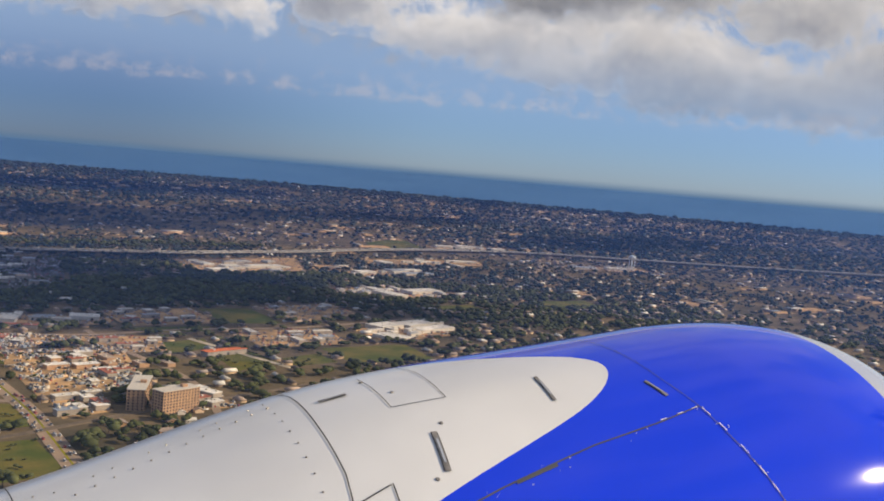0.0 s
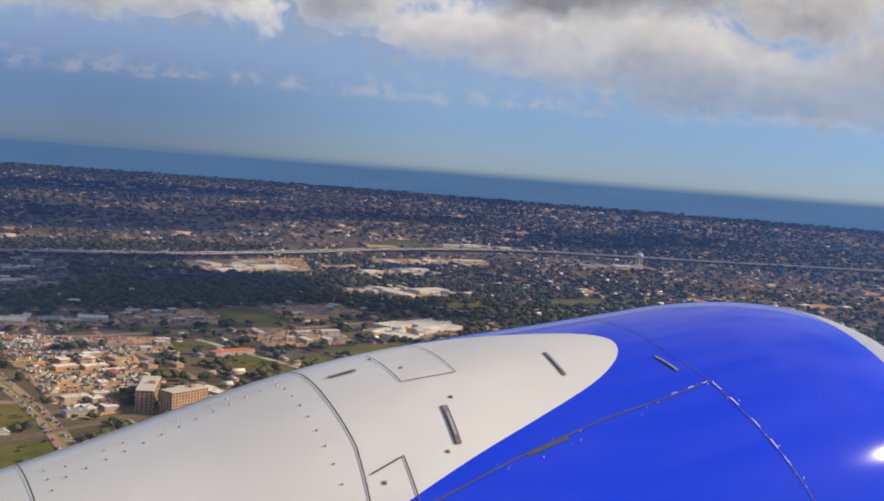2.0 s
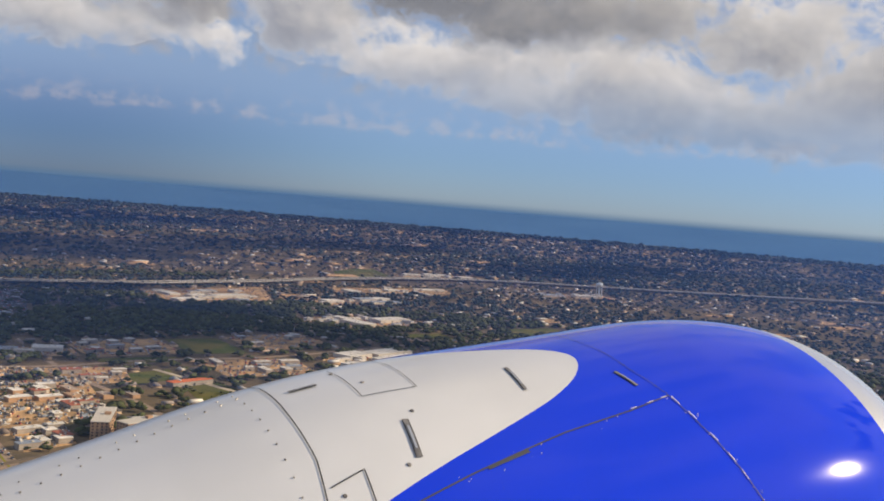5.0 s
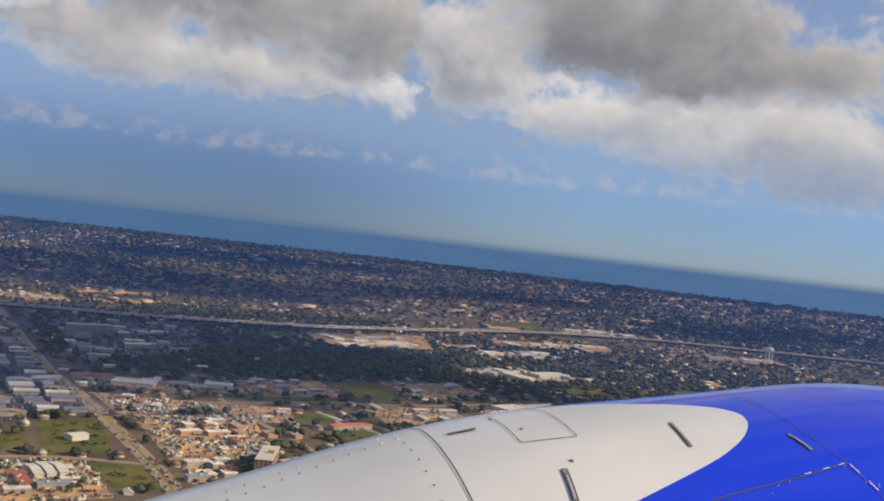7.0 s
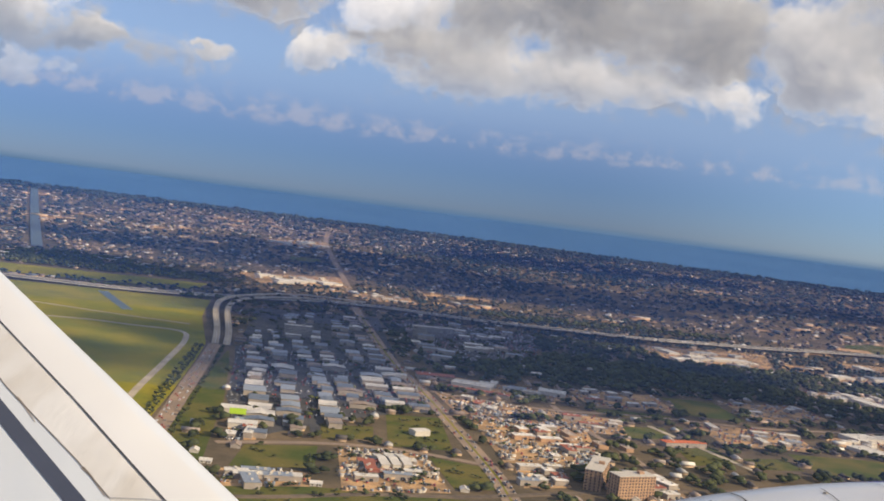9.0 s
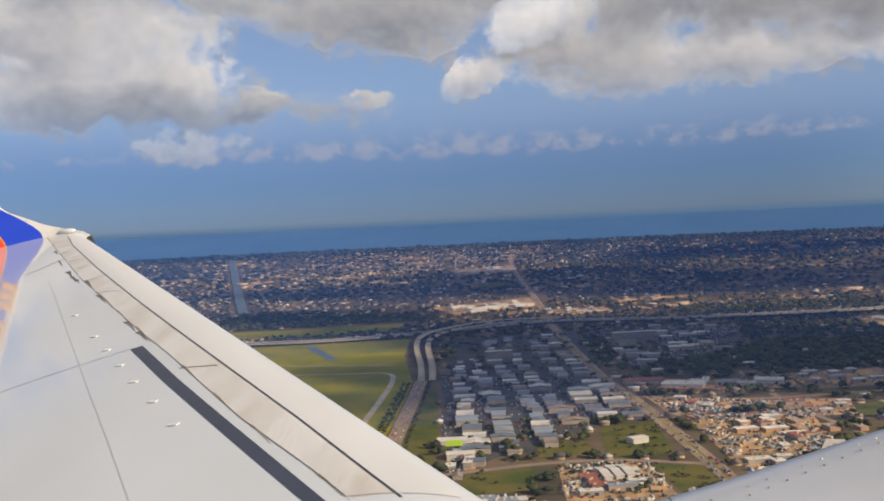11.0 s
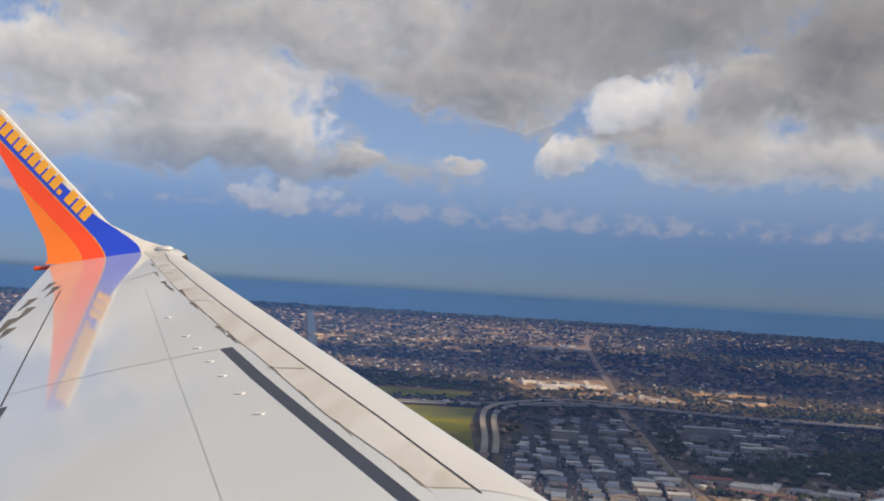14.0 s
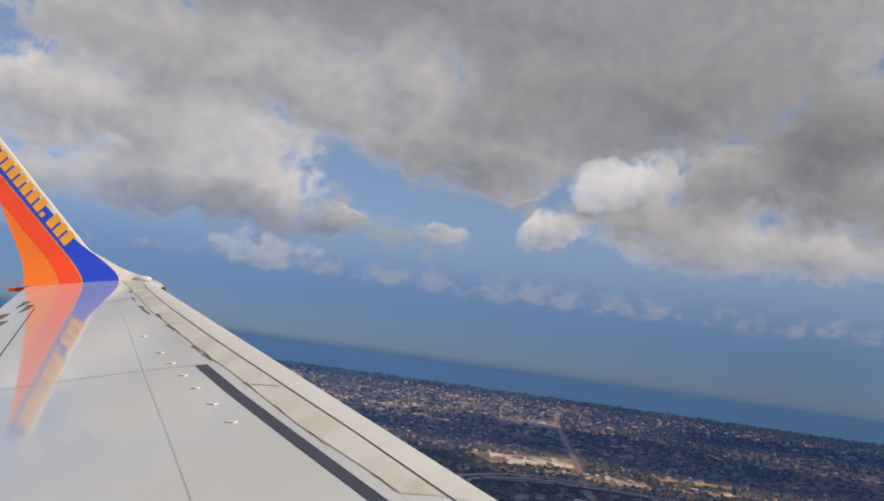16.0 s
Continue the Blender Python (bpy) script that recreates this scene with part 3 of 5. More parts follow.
wing_line("slat_seam", list(zip(*SEAM_LINE)), 0.010, SEAM)
wing_line("spoiler_gap", [(6.80, 0.268), (5.83, 0.255), (5.21, 0.243), (4.33, 0.225), (3.76, 0.213), (3.2, 0.203), (2.55, 0.195)], (0.085, 0.055), DARK_STRIPE)
wing_line("slat_edge", list(zip(*REAR_LINE)), 0.005, GRIME)
wing_line("panel_line", [(6.81, 0.267), (6.49, 0.547), (6.144, 0.808)], 0.010, FINE_LINE)
wing_line("panel_line", [(10.8, 0.395), (9.745, 0.398), (5.973, 0.414), (4.944, 0.416), (3.956, 0.42), (2.4, 0.425)], 0.0024, FINE_LINE)
wing_line("aileron_gap", [(11.7, 0.807), (7.43, 0.805), (5.82, 0.802)], 0.012, SEAM)
wing_line("flap_gap", [(5.79, 0.801), (4.953, 0.816), (3.82, 0.835)], 0.09, DARK_STRIPE)
wing_line("panel_line", [(11.72, 0.493), (11.98, 0.40), (12.30, 0.308), (12.40, 0.19)], 0.020, GRIME)
wing_line("root_joint", [(3.63, 0.205), (3.488, 0.184), (3.42, 0.150), (3.40, 0.115), (3.45, 0.065)], 0.006, SEAM)
wing_line("slat_end", [(3.74, 0.175), (3.72, 0.118), (3.73, 0.05)], 0.006, FINE_LINE)
for a, b in (((6.04, 0.222), (5.96, 0.150)), ((9.41, 0.262), (9.25, 0.18)), ((13.78, 0.285), (13.79, 0.18))):
    wing_line("slat_joint", [a, b], 0.011, SEAM)
for y, c, l, w in ((12.35, 0.305, 0.6, 0.035), (11.2, 0.298, 0.5, 0.06), (10.75, 0.296, 0.45, 0.05), (10.25, 0.258, 0.55, 0.04), (9.25, 0.256, 0.5, 0.05), (10.5, 0.288, 0.3, 0.03), (13.4, 0.288, 0.4, 0.04), (7.75, 0.243, 0.4, 0.045), (7.3, 0.236, 0.35, 0.045)):
    wing_line("grime_streak", [(y, c), (y - l * 0.3, c - 0.004), (y - l, c - 0.002)], (w, 0.004), GRIME, lift=0.003, n=5)
for y, c, l, w in ((9.08, 0.247, 0.7, 0.022), (7.5, 0.230, 0.6, 0.02), (4.75, 0.198, 0.3, 0.014), (4.0, 0.180, 0.25, 0.014), (6.1, 0.211, 0.4, 0.018), (5.4, 0.205, 0.3, 0.012), (8.3, 0.240, 0.5, 0.018)):
    wing_line("grime_smear", [(y, c), (y - l * 0.35, c - 0.002), (y - l, c - 0.001)], (w, 0.003), GRIME_SOFT, lift=0.002, n=5)
for y, c, dc, w in ((10.3, 0.20, 0.06, 0.04), (11.4, 0.20, 0.06, 0.03), (12.1, 0.2, 0.06, 0.04), (13.1, 0.2, 0.06, 0.04), (14.6, 0.19, 0.07, 0.03)):
    wing_line("grime_smudge", [(y, c), (y - 0.05, c + dc * 0.5), (y - 0.02, c + dc)], (w * 0.2, w), GRIME_SOFT, lift=0.002, n=5)
for y, c, l in ((12.18, 0.840, 0.9), (11.22, 0.929, 0.9), (10.45, 0.906, 1.0), (9.75, 0.952, 1.3), (9.10, 0.925, 0.7), (8.63, 0.961, 0.8), (12.7, 0.88, 0.8), (8.1, 0.93, 0.5)):
    wing_line("grime_streak", [(y, c), (y - l * 0.5, c + 0.01), (y - l, c + 0.03)], (0.11, 0.02), GRIME, lift=0.003, n=5)
for y, c in ((8.47, 0.364), (7.44, 0.345), (6.91, 0.335), (6.40, 0.327), (5.93, 0.321), (5.44, 0.311), (4.97, 0.303)):
    bm = bmesh.new()
    p = wing_top(y, c)
    bmesh.ops.create_cube(bm, size=1, matrix=Matrix.Translation(p + Vector((0, 0, 0.004))) @ pose(0, 0, 0, 0, 3, -12) @ Matrix.Diagonal((0.055, 0.04, 0.008, 1)))
    bmesh.ops.bevel(bm, geom=list(bm.edges), offset=0.003, segments=1, affect="EDGES")
    part("vortex_tab", bm, CHIP, wing, "small white tab on the wing")

# the strut that carries the engine: a rounded crest from the wing's nose to the top of the cowl
verts, stations = [], 25
for k in range(stations):
    x = 0.95 - 1.5 * k / (stations - 1)
    half = float(np.interp(x, (-0.6, -0.35, 0.0, 0.5, 0.95), (0.24, 0.24, 0.20, 0.15, 0.08)))
    crest = float(np.interp(x, (-0.6, -0.3, 0.2, 0.7, 0.95), (-1.22, -1.14, -1.09, -1.01, -0.97)))
    for j in range(13):
        a = math.pi * j / 12
        verts.append(Vector((x, 3.43 - half * math.cos(a), crest - 0.42 * (1 - math.sin(a) ** 0.6))))
mesh_object("engine_strut", verts, grid_faces(stations, 13), PAINT_WHITE, wing, "white fairing over the engine strut", True)
for x, a in ((0.25, 0.9), (0.05, 1.0), (-0.2, 1.1), (-0.4, 1.0), (0.4, 1.15), (-0.05, 1.25), (-0.3, 1.3), (0.15, 1.25)):
    half = float(np.interp(x, (-0.6, -0.35, 0.0, 0.5, 0.95), (0.24, 0.24, 0.20, 0.15, 0.08)))
    bm = bmesh.new()
    bmesh.ops.create_cone(bm, cap_ends=True, segments=7, radius1=0.006, radius2=0.004, depth=0.004, matrix=Matrix.Translation((x, 3.43 - half * math.cos(a), -1.105 - 0.42 * (1 - math.sin(a) ** 0.6) + 0.001)))
    part("rivet", bm, LATCH, wing)

# rounded fairing where the wing meets the engine strut
verts, m = [], 15
for k in range(13):
    y = 1.0 + 2.3 * k / 12
    for j in range(m):
        a = j / (m - 1)
        front = 0.15 + 0.62 * (1 - k / 12) ** 1.2
        p = wing_top(y, 0.16)
        verts.append(Vector((p.x + (lead(y).x + front - p.x) * a, y, p.z + 0.012 - (0.02 + 0.38 * a ** 3) + 0.02 * math.sin(math.pi * a))))
mesh_object("root_fairing", verts, grid_faces(13, m), PAINT_WHITE, wing, "white fairing at the wing root", True)

# ---- the winglet: a raked blade that stands on the tip ----
winglet = new("winglet")
winglet.parent = plane
winglet["label"] = "winglet with blue, red and orange paint"


def let(x, z, off=0.0):
    """A point on the winglet's inner face; it leans outward and its foot is rounded into the wing."""
    foot = max(0.0, 0.5 - (z + 0.15))
    return Vector((x, 15.81 + 0.3 * z - 0.9 * foot ** 2 + off, z))


def panel(name, outline, mat, lift, label="", thick=0.04):
    """A thin plate on the winglet's inner face."""
    bm = bmesh.new()
    inner = [bm.verts.new(let(x, z, -lift)) for x, z in outline]
    face = bm.faces.new(inner)
    out = bmesh.ops.extrude_face_region(bm, geom=[face])
    for v in out["geom"]:
        if isinstance(v, bmesh.types.BMVert):
            v.co.y += thick
    bmesh.ops.recalc_face_normals(bm, faces=bm.faces)
    bmesh.ops.triangulate(bm, faces=bm.faces)
    return part(name, bm, mat, winglet, label)


Z_ROWS = [-0.2 + 2.86 * (k / 40) ** 1.3 for k in range(41)]
EDGES = {  # heights and places of the lines that part the paint, from the trailing edge to the leading edge
    "trail": ((-0.2, -0.15, 1.3, 2.66), (-9.84, -9.82, -10.74, -11.72)),
    "orange": ((-0.2, -0.1, 1.28, 2.66), (-9.16, -9.22, -10.73, -11.72)),
    "red": ((-0.2, -0.05, 2.53, 2.66), (-8.70, -8.83, -11.64, -11.72)),
    "blue": ((-0.2, 0.0, 0.12, 0.56, 1.45, 2.66), (-8.05, -8.2, -8.37, -9.09, -10.10, -11.31)),
    "lead": ((-0.2, -0.02, 0.12, 0.42, 1.44, 2.66), (-7.6, -7.78, -8.23, -8.88, -9.95, -11.21)),
}


def edge(key, z):
    return float(np.interp(z, *EDGES[key]))


def band(name, a, b, mat, label, off=0.0, n=4):
    vs = [let(edge(a, z) + (edge(b, z) - edge(a, z)) * k / n, z, off) for z in Z_ROWS for k in range(n + 1)]
    return mesh_object(name, vs, grid_faces(len(Z_ROWS), n + 1), mat, winglet, label, True)


band("orange_band", "trail", "orange", LET_ORANGE, "orange paint band")
band("red_band", "orange", "red", LET_RED, "red paint band")
band("blue_band", "red", "blue", LET_BLUE, "blue paint band")
band("pale_edge", "blue", "lead", PAINT_SLAT, "pale grey leading edge")
band("outer_face", "trail", "lead", PAINT_GREY, "grey outer face", 0.07)
verts = [let(edge("lead", z), z, o) for z in Z_ROWS for o in (0, 0.07)]
mesh_object("nose", verts, grid_faces(len(Z_ROWS), 2), CHIP, winglet, "white winglet nose")
verts = [let(edge("trail", z), z, o) for z in Z_ROWS for o in (0, 0.07)]
mesh_object("tail", verts, grid_faces(len(Z_ROWS), 2), LET_RED, winglet)
verts = [let(edge("trail", 2.66) + (edge("lead", 2.66) - edge("trail", 2.66)) * k / 4, 2.66 + o, 0.07 * j) for k in range(5) for j, o in ((0, 0), (1, 0.01))]
mesh_object("crown", verts, grid_faces(5, 2), LET_BLUE, winglet)
for key, w in (("red", 0.022), ("orange", 0.016)):
    vs = [let(edge(key, z) + o, z, -0.006) for z in Z_ROWS if z < (2.5 if key == "red" else 1.25) for o in (-w / 2, w / 2)]
    mesh_object("yellow_line", vs, grid_faces(len(vs) // 2, 2), LET_YELLOW, winglet)
# the airline's lettering, as plain bars
for k in range(13):
    a, b = (k + 0.08) / 13, (k + (0.5 if k == 9 else 0.86)) / 13
    along = Vector((2.06, -1.93))
    up = Vector((0.085, 0.085)) * (0.35 if k == 9 else 1.0)
    base = Vector((-11.36, 2.40))
    p, q = base + along * a, base + along * b
    panel("letter_bar", [(p.x, p.y), (q.x, q.y), (q.x + 2 * up.x, q.y + 2 * up.y), (p.x + 2 * up.x, p.y + 2 * up.y)], LET_YELLOW, 0.012, "yellow bar in place of a letter", 0.004)
bm = bmesh.new()
bmesh.ops.create_uvsphere(bm, u_segments=14, v_segments=8, radius=1, matrix=Matrix.Translation((-7.72, 15.62, -0.06)) @ pose(0, 0, 0, 0, 0, -29) @ Matrix.Diagonal((0.22, 0.1, 0.05, 1)))
part("tip_light", bm, CHIP, winglet, "white tip lamp fairing", True)
bm = box_bm(-9.95, 15.6, -0.26, 0.34, 0.05, 0.07, 0.015)
part("tip_foot", bm, LET_RED, winglet, "red trailing corner of the tip")
verts = [wing_top(15.6, c) if i == 0 else (Vector((lead(15.6).x - c * chord(15.6) + 0.0, 15.6 + 0.22 * i, wing_top(15.6, c).z + 0.035 * i * i)) if i < 2 else Vector((lead(15.6).x - c * chord(15.6), 15.95, wing_top(15.6, c).z - 0.12))) for i in range(3) for c in [k / 20 for k in range(21)]]
mesh_object("tip_cap", verts, grid_faces(3, 21), PAINT_GREY, winglet, "", True)

# ---- the cabin window that the camera looks through: clear acrylic, with a blue veil painted in for haze and lifted blacks ----
ACRYLIC = bpy.data.materials.new("window_acrylic")
ACRYLIC.use_nodes = True
an = ACRYLIC.node_tree
an.nodes.clear()
clear, veil, both, end = (an.nodes.new(k) for k in ("ShaderNodeBsdfTransparent", "ShaderNodeBsdfDiffuse", "ShaderNodeMixShader", "ShaderNodeOutputMaterial"))
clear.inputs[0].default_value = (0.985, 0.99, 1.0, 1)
veil.inputs[0].default_value = (0.33, 0.50, 0.88, 1)
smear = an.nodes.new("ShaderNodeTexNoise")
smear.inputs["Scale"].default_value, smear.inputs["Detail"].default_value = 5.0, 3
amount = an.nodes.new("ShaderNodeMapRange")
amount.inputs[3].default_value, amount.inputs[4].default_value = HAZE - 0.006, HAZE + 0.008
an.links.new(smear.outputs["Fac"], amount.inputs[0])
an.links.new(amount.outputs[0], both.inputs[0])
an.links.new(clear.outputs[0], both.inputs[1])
an.links.new(veil.outputs[0], both.inputs[2])
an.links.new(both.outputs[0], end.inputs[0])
window = new("cabin_window")
window.parent = plane
window["label"] = "clear acrylic cabin window with a painted blue haze veil"
ring = []
for cx_, cz_, a0 in ((0.95, 0.42, 0), (-0.55, 0.42, 90), (-0.55, -0.52, 180), (0.95, -0.52, 270)):
    for k in range(7):
        a = radians(a0 + 15 * k)
        ring.append((cx_ + 0.16 * math.cos(a), 0.46, cz_ + 0.16 * math.sin(a)))
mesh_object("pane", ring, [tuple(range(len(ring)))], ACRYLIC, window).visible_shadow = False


# ---- the land ----
SHORE = 4900.0


def rise(x, y):
    """The land's height: flat, with a long swell towards the far shore."""
    d = np.hypot(x, y)
    return 143.0 * np.clip((d - 2300) / 2600, 0, 1.2) ** 1.6


rings = [0, 240, 500, 800, 1200, 1700, 2100, 2300, 2450, 2600, 2750, 2900, 3100, 3300, 3500, 3700, 3900, 4100, 4300, 4500, 4700, SHORE]
verts, faces = [], []
for r in rings:
    for k in range(180):
        a = k * math.tau / 180
        x, y = r * math.cos(a), r * math.sin(a)
        verts.append((x, y, float(rise(x, y))))
for i in range(len(rings) - 1):
    for k in range(180):
        k2 = (k + 1) % 180
        faces.append((i * 180 + k, (i + 1) * 180 + k, (i + 1) * 180 + k2, i * 180 + k2))
tagged(mesh_object("ground", verts, faces, LAND, None, "flat suburban land with soil and rough grass", True), category="ground", kind="structure")


def on_land(x, y):
    """The height on which a thing stands, just clear of the swell."""
    z = float(rise(x, y))
    return z + min(1.2, z * 0.2)


def sheet(name, outline, z, mat, label, category, thick=0.12):
    """A flat laid surface with an edge of its own."""
    bm = bmesh.new()
    face = bm.faces.new([bm.verts.new((x, y, z + on_land(x, y))) for x, y in outline])
    face.normal_update()
    if face.normal.z < 0:
        face.normal_flip()
    out = bmesh.ops.extrude_face_region(bm, geom=[face])
    for v in out["geom"]:
        if isinstance(v, bmesh.types.BMVert):
            v.co.z -= thick
    bmesh.ops.recalc_face_normals(bm, faces=bm.faces)
    bmesh.ops.triangulate(bm, faces=bm.faces)
    me = bpy.data.meshes.new(name)
    bm.to_mesh(me)
    bm.free()
    me.materials.append(mat)
    return tagged(new(name, me), label, category, kind="structure")


def rounded(line, z, steps=8):
    """Points along a line of (x, y) or (x, y, z), rounded at its bends."""
    pts = [Vector((p[0], p[1], (z if len(p) == 2 else p[2]) + on_land(p[0], p[1]))) for p in line]
    if len(pts) < 3:
        return pts
    fine = []
    for i in range(len(pts) - 1):
        p0, p1, p2, p3 = pts[max(i - 1, 0)], pts[i], pts[i + 1], pts[min(i + 2, len(pts) - 1)]
        for k in range(steps):
            t = k / steps
            fine.append(0.5 * ((2 * p1) + (p2 - p0) * t + (2 * p0 - 5 * p1 + 4 * p2 - p3) * t * t + (3 * p1 - p0 - 3 * p2 + p3) * t ** 3))
    return fine + [pts[-1]]


def band_mesh(pts, width, thick, shift=0.0):
    """Verts and faces of a band of the given width and thickness along points, shifted sideways."""
    vs, fs = [], []
    for i, p in enumerate(pts):
        d = (pts[min(i + 1, len(pts) - 1)] - pts[max(i - 1, 0)])
        n = Vector((-d.y, d.x, 0)).normalized()
        side, mid = n * width / 2, p + n * shift
        vs += [mid + side, mid - side, mid - side - Vector((0, 0, thick)), mid + side - Vector((0, 0, thick))]
    for i in range(len(pts) - 1):
        a, b = 4 * i, 4 * i + 4
        fs += [(a, a + 1, b + 1, b), (a + 1, a + 2, b + 2, b + 1), (a + 3, a, b, b + 3), (a + 2, a + 3, b + 3, b + 2)]
    return vs, fs


def strip(name, line, width, z, mat, label, category, thick=0.15):
    """A band along a line, as a road or a path."""
    return tagged(mesh_object(name, *band_mesh(rounded(line, z), width, thick), mat), label, category, kind="structure")


def viaduct(name, line, width, z, mat, label, category):
    """A raised carriageway: deck, two parapets, and piers under it."""
    pts = rounded(line, z)
    b = tagged(new(name), label, category, kind="structure")
    mesh_object("deck", *band_mesh(pts, width, 1.4), mat, b)
    for s in (-1, 1):
        mesh_object("parapet", *band_mesh([p + Vector((0, 0, 0.9)) for p in pts], 0.5, 0.9, s * (width / 2 - 0.3)), TRIM, b)
    mesh_object("lane_line", *band_mesh([p + Vector((0, 0, 0.03)) for p in pts], 0.3, 0.02), CHIP, b)
    for p in pts[2::4]:
        base = float(rise(p.x, p.y))
        if p.z - base > 3:
            part("pier", box_bm(p.x, p.y, (p.z + base) / 2 - 0.7, 1.6, width * 0.5, p.z - base - 1.4), TRIM, b)
    return b


# the airfield: mown grass, a pale taxiway loop, a drainage ditch, a concrete pad
sheet("airfield_grass", [(-900, 900), (-200, 900), (-214, 1209), (-227, 1430), (-240, 1590), (-300, 1900), (-330, 2180), (-900, 2080)], 0.10, GRASS, "mown yellow-green grass of the airfield", "grass")
sheet("airfield_grass", [(-898, 2210), (-399, 2354), (-386, 2492), (-888, 2388)], 0.10, GRASS, "mown yellow-green grass beyond the highway", "grass")
strip("taxiway", [(-236, 960), (-252, 1180), (-262, 1400), (-274, 1600), (-300, 1685), (-380, 1690), (-470, 1690), (-560, 1640), (-520, 1480)], 9, 0.24, CONCRETE, "pale concrete perimeter track round the grass", "taxiway")
strip("service_track", [(-300, 1780), (-450, 1800), (-620, 1830), (-800, 1800)], 7, 0.22, CONCRETE, "pale service track across the grass", "road")
sheet("concrete_pad", [(-430, 1330), (-372, 1345), (-362, 1250), (-425, 1180)], 0.26, CONCRETE, "pale concrete pad at the end of the runway", "pad")
sheet("runway", [(-560, 760), (-500, 760), (-372, 1250), (-430, 1300)], 0.22, CONCRETE, "pale concrete runway with dark tyre marks", "runway")
sheet("tyre_marks", [(-522, 800), (-512, 800), (-404, 1210), (-414, 1215)], 0.36, RUBBER, "dark rubber band along the runway", "marking")
strip("ditch", [(-540, 2110), (-490, 2000), (-430, 1870)], 20, 0.3, CANAL, "grey-blue drainage ditch in the grass", "canal")
sheet("verge", [(-183, 900), (-128, 900), (-150, 1180), (-176, 1400), (-196, 1540), (-200, 1540)], 0.12, GREEN, "green verge beside the boulevard", "grass")
# roads
BOULEVARD = [(-180, 700), (-190, 1012), (-202, 1209), (-215, 1430), (-226, 1590)]
MAIN_ROAD = [(160, 700), (152, 916), (146, 997), (124, 1168), (97, 1365), (64, 1555), (30, 1848), (-8, 2226), (-30, 2455), (-57, 2821), (-181, 3939), (-196, 4395)]
HIGHWAY_LINE = [(-1476, 2115), (-700, 2150), (-452, 2185), (-247, 2300), (-100, 2393), (24, 2420), (130, 2409), (260, 2392), (401, 2400), (545, 2411), (691, 2421), (854, 2462), (1024, 2501), (1307, 2583), (1603, 2605), (1891, 2548), (2568, 2226), (3446, 1723)]
strip("boulevard", BOULEVARD, 20, 0.3, ROAD, "busy concrete boulevard between rows of small trees", "road")
strip("road", MAIN_ROAD, 19, 0.32, ROAD, "broad concrete main road through the suburb", "road")
strip("road_median", MAIN_ROAD[:8], 2.0, 0.42, GRASS, "narrow grass median of the main road", "median")
viaduct("highway", HIGHWAY_LINE, 44, 5.0, HIGHWAY, "broad raised concrete highway with parapets", "highway")
viaduct("ramp", [(-226, 1590, 1.5), (-246, 1734, 5), (-290, 1999, 8), (-300, 2170, 8.5), (-258, 2320, 8.5), (-150, 2442, 8), (0, 2462, 6.5)], 11, 8, CONCRETE, "pale curved viaduct ramp with parapets", "ramp")
viaduct("ramp", [(-208, 1590, 1.2), (-226, 1734, 4.2), (-266, 1990, 7.2), (-274, 2150, 7.6), (-238, 2282, 7.6), (-140, 2392, 7.2), (-20, 2404, 6.0)], 11, 7.4, CONCRETE, "curved concrete viaduct ramp with parapets", "ramp")
strip("road", [(-128, 985), (-22, 1029), (62, 1036), (148, 1012)], 11, 0.31, ROAD, "concrete cross road", "road")
strip("railway", [(-240, 770), (-69, 822), (19, 862), (118, 892), (235, 949), (500, 1060)], 9, 0.5, RAIL_BED, "brown gravel railway bed", "railway", 0.5)
STREETS = [[(-190, 1600), (-180, 1526), (-135, 1175), (-108, 998)], [(-170, 2000), (-149, 1810), (-71, 1398), (-36, 1074)], [(-90, 2100), (-66, 1881), (-3, 1392), (34, 1222)]]
for line in STREETS:
    strip("street", line, 11, 0.3, ASPHALT, "asphalt street between workshops", "street")
strip("road", [(106, 1400), (250, 1362), (420, 1400), (620, 1420), (1000, 1560)], 10, 0.33, ROAD, "concrete road past the shops", "road")
strip("road", [(310, 900), (330, 1080), (290, 1290), (280, 1400)], 9, 0.34, ROAD, "concrete side road past the flats", "road")
strip("road", [(470, 1130), (440, 1215), (400, 1330)], 9, 0.34, CONCRETE, "pale concrete path beside the playing field", "path")

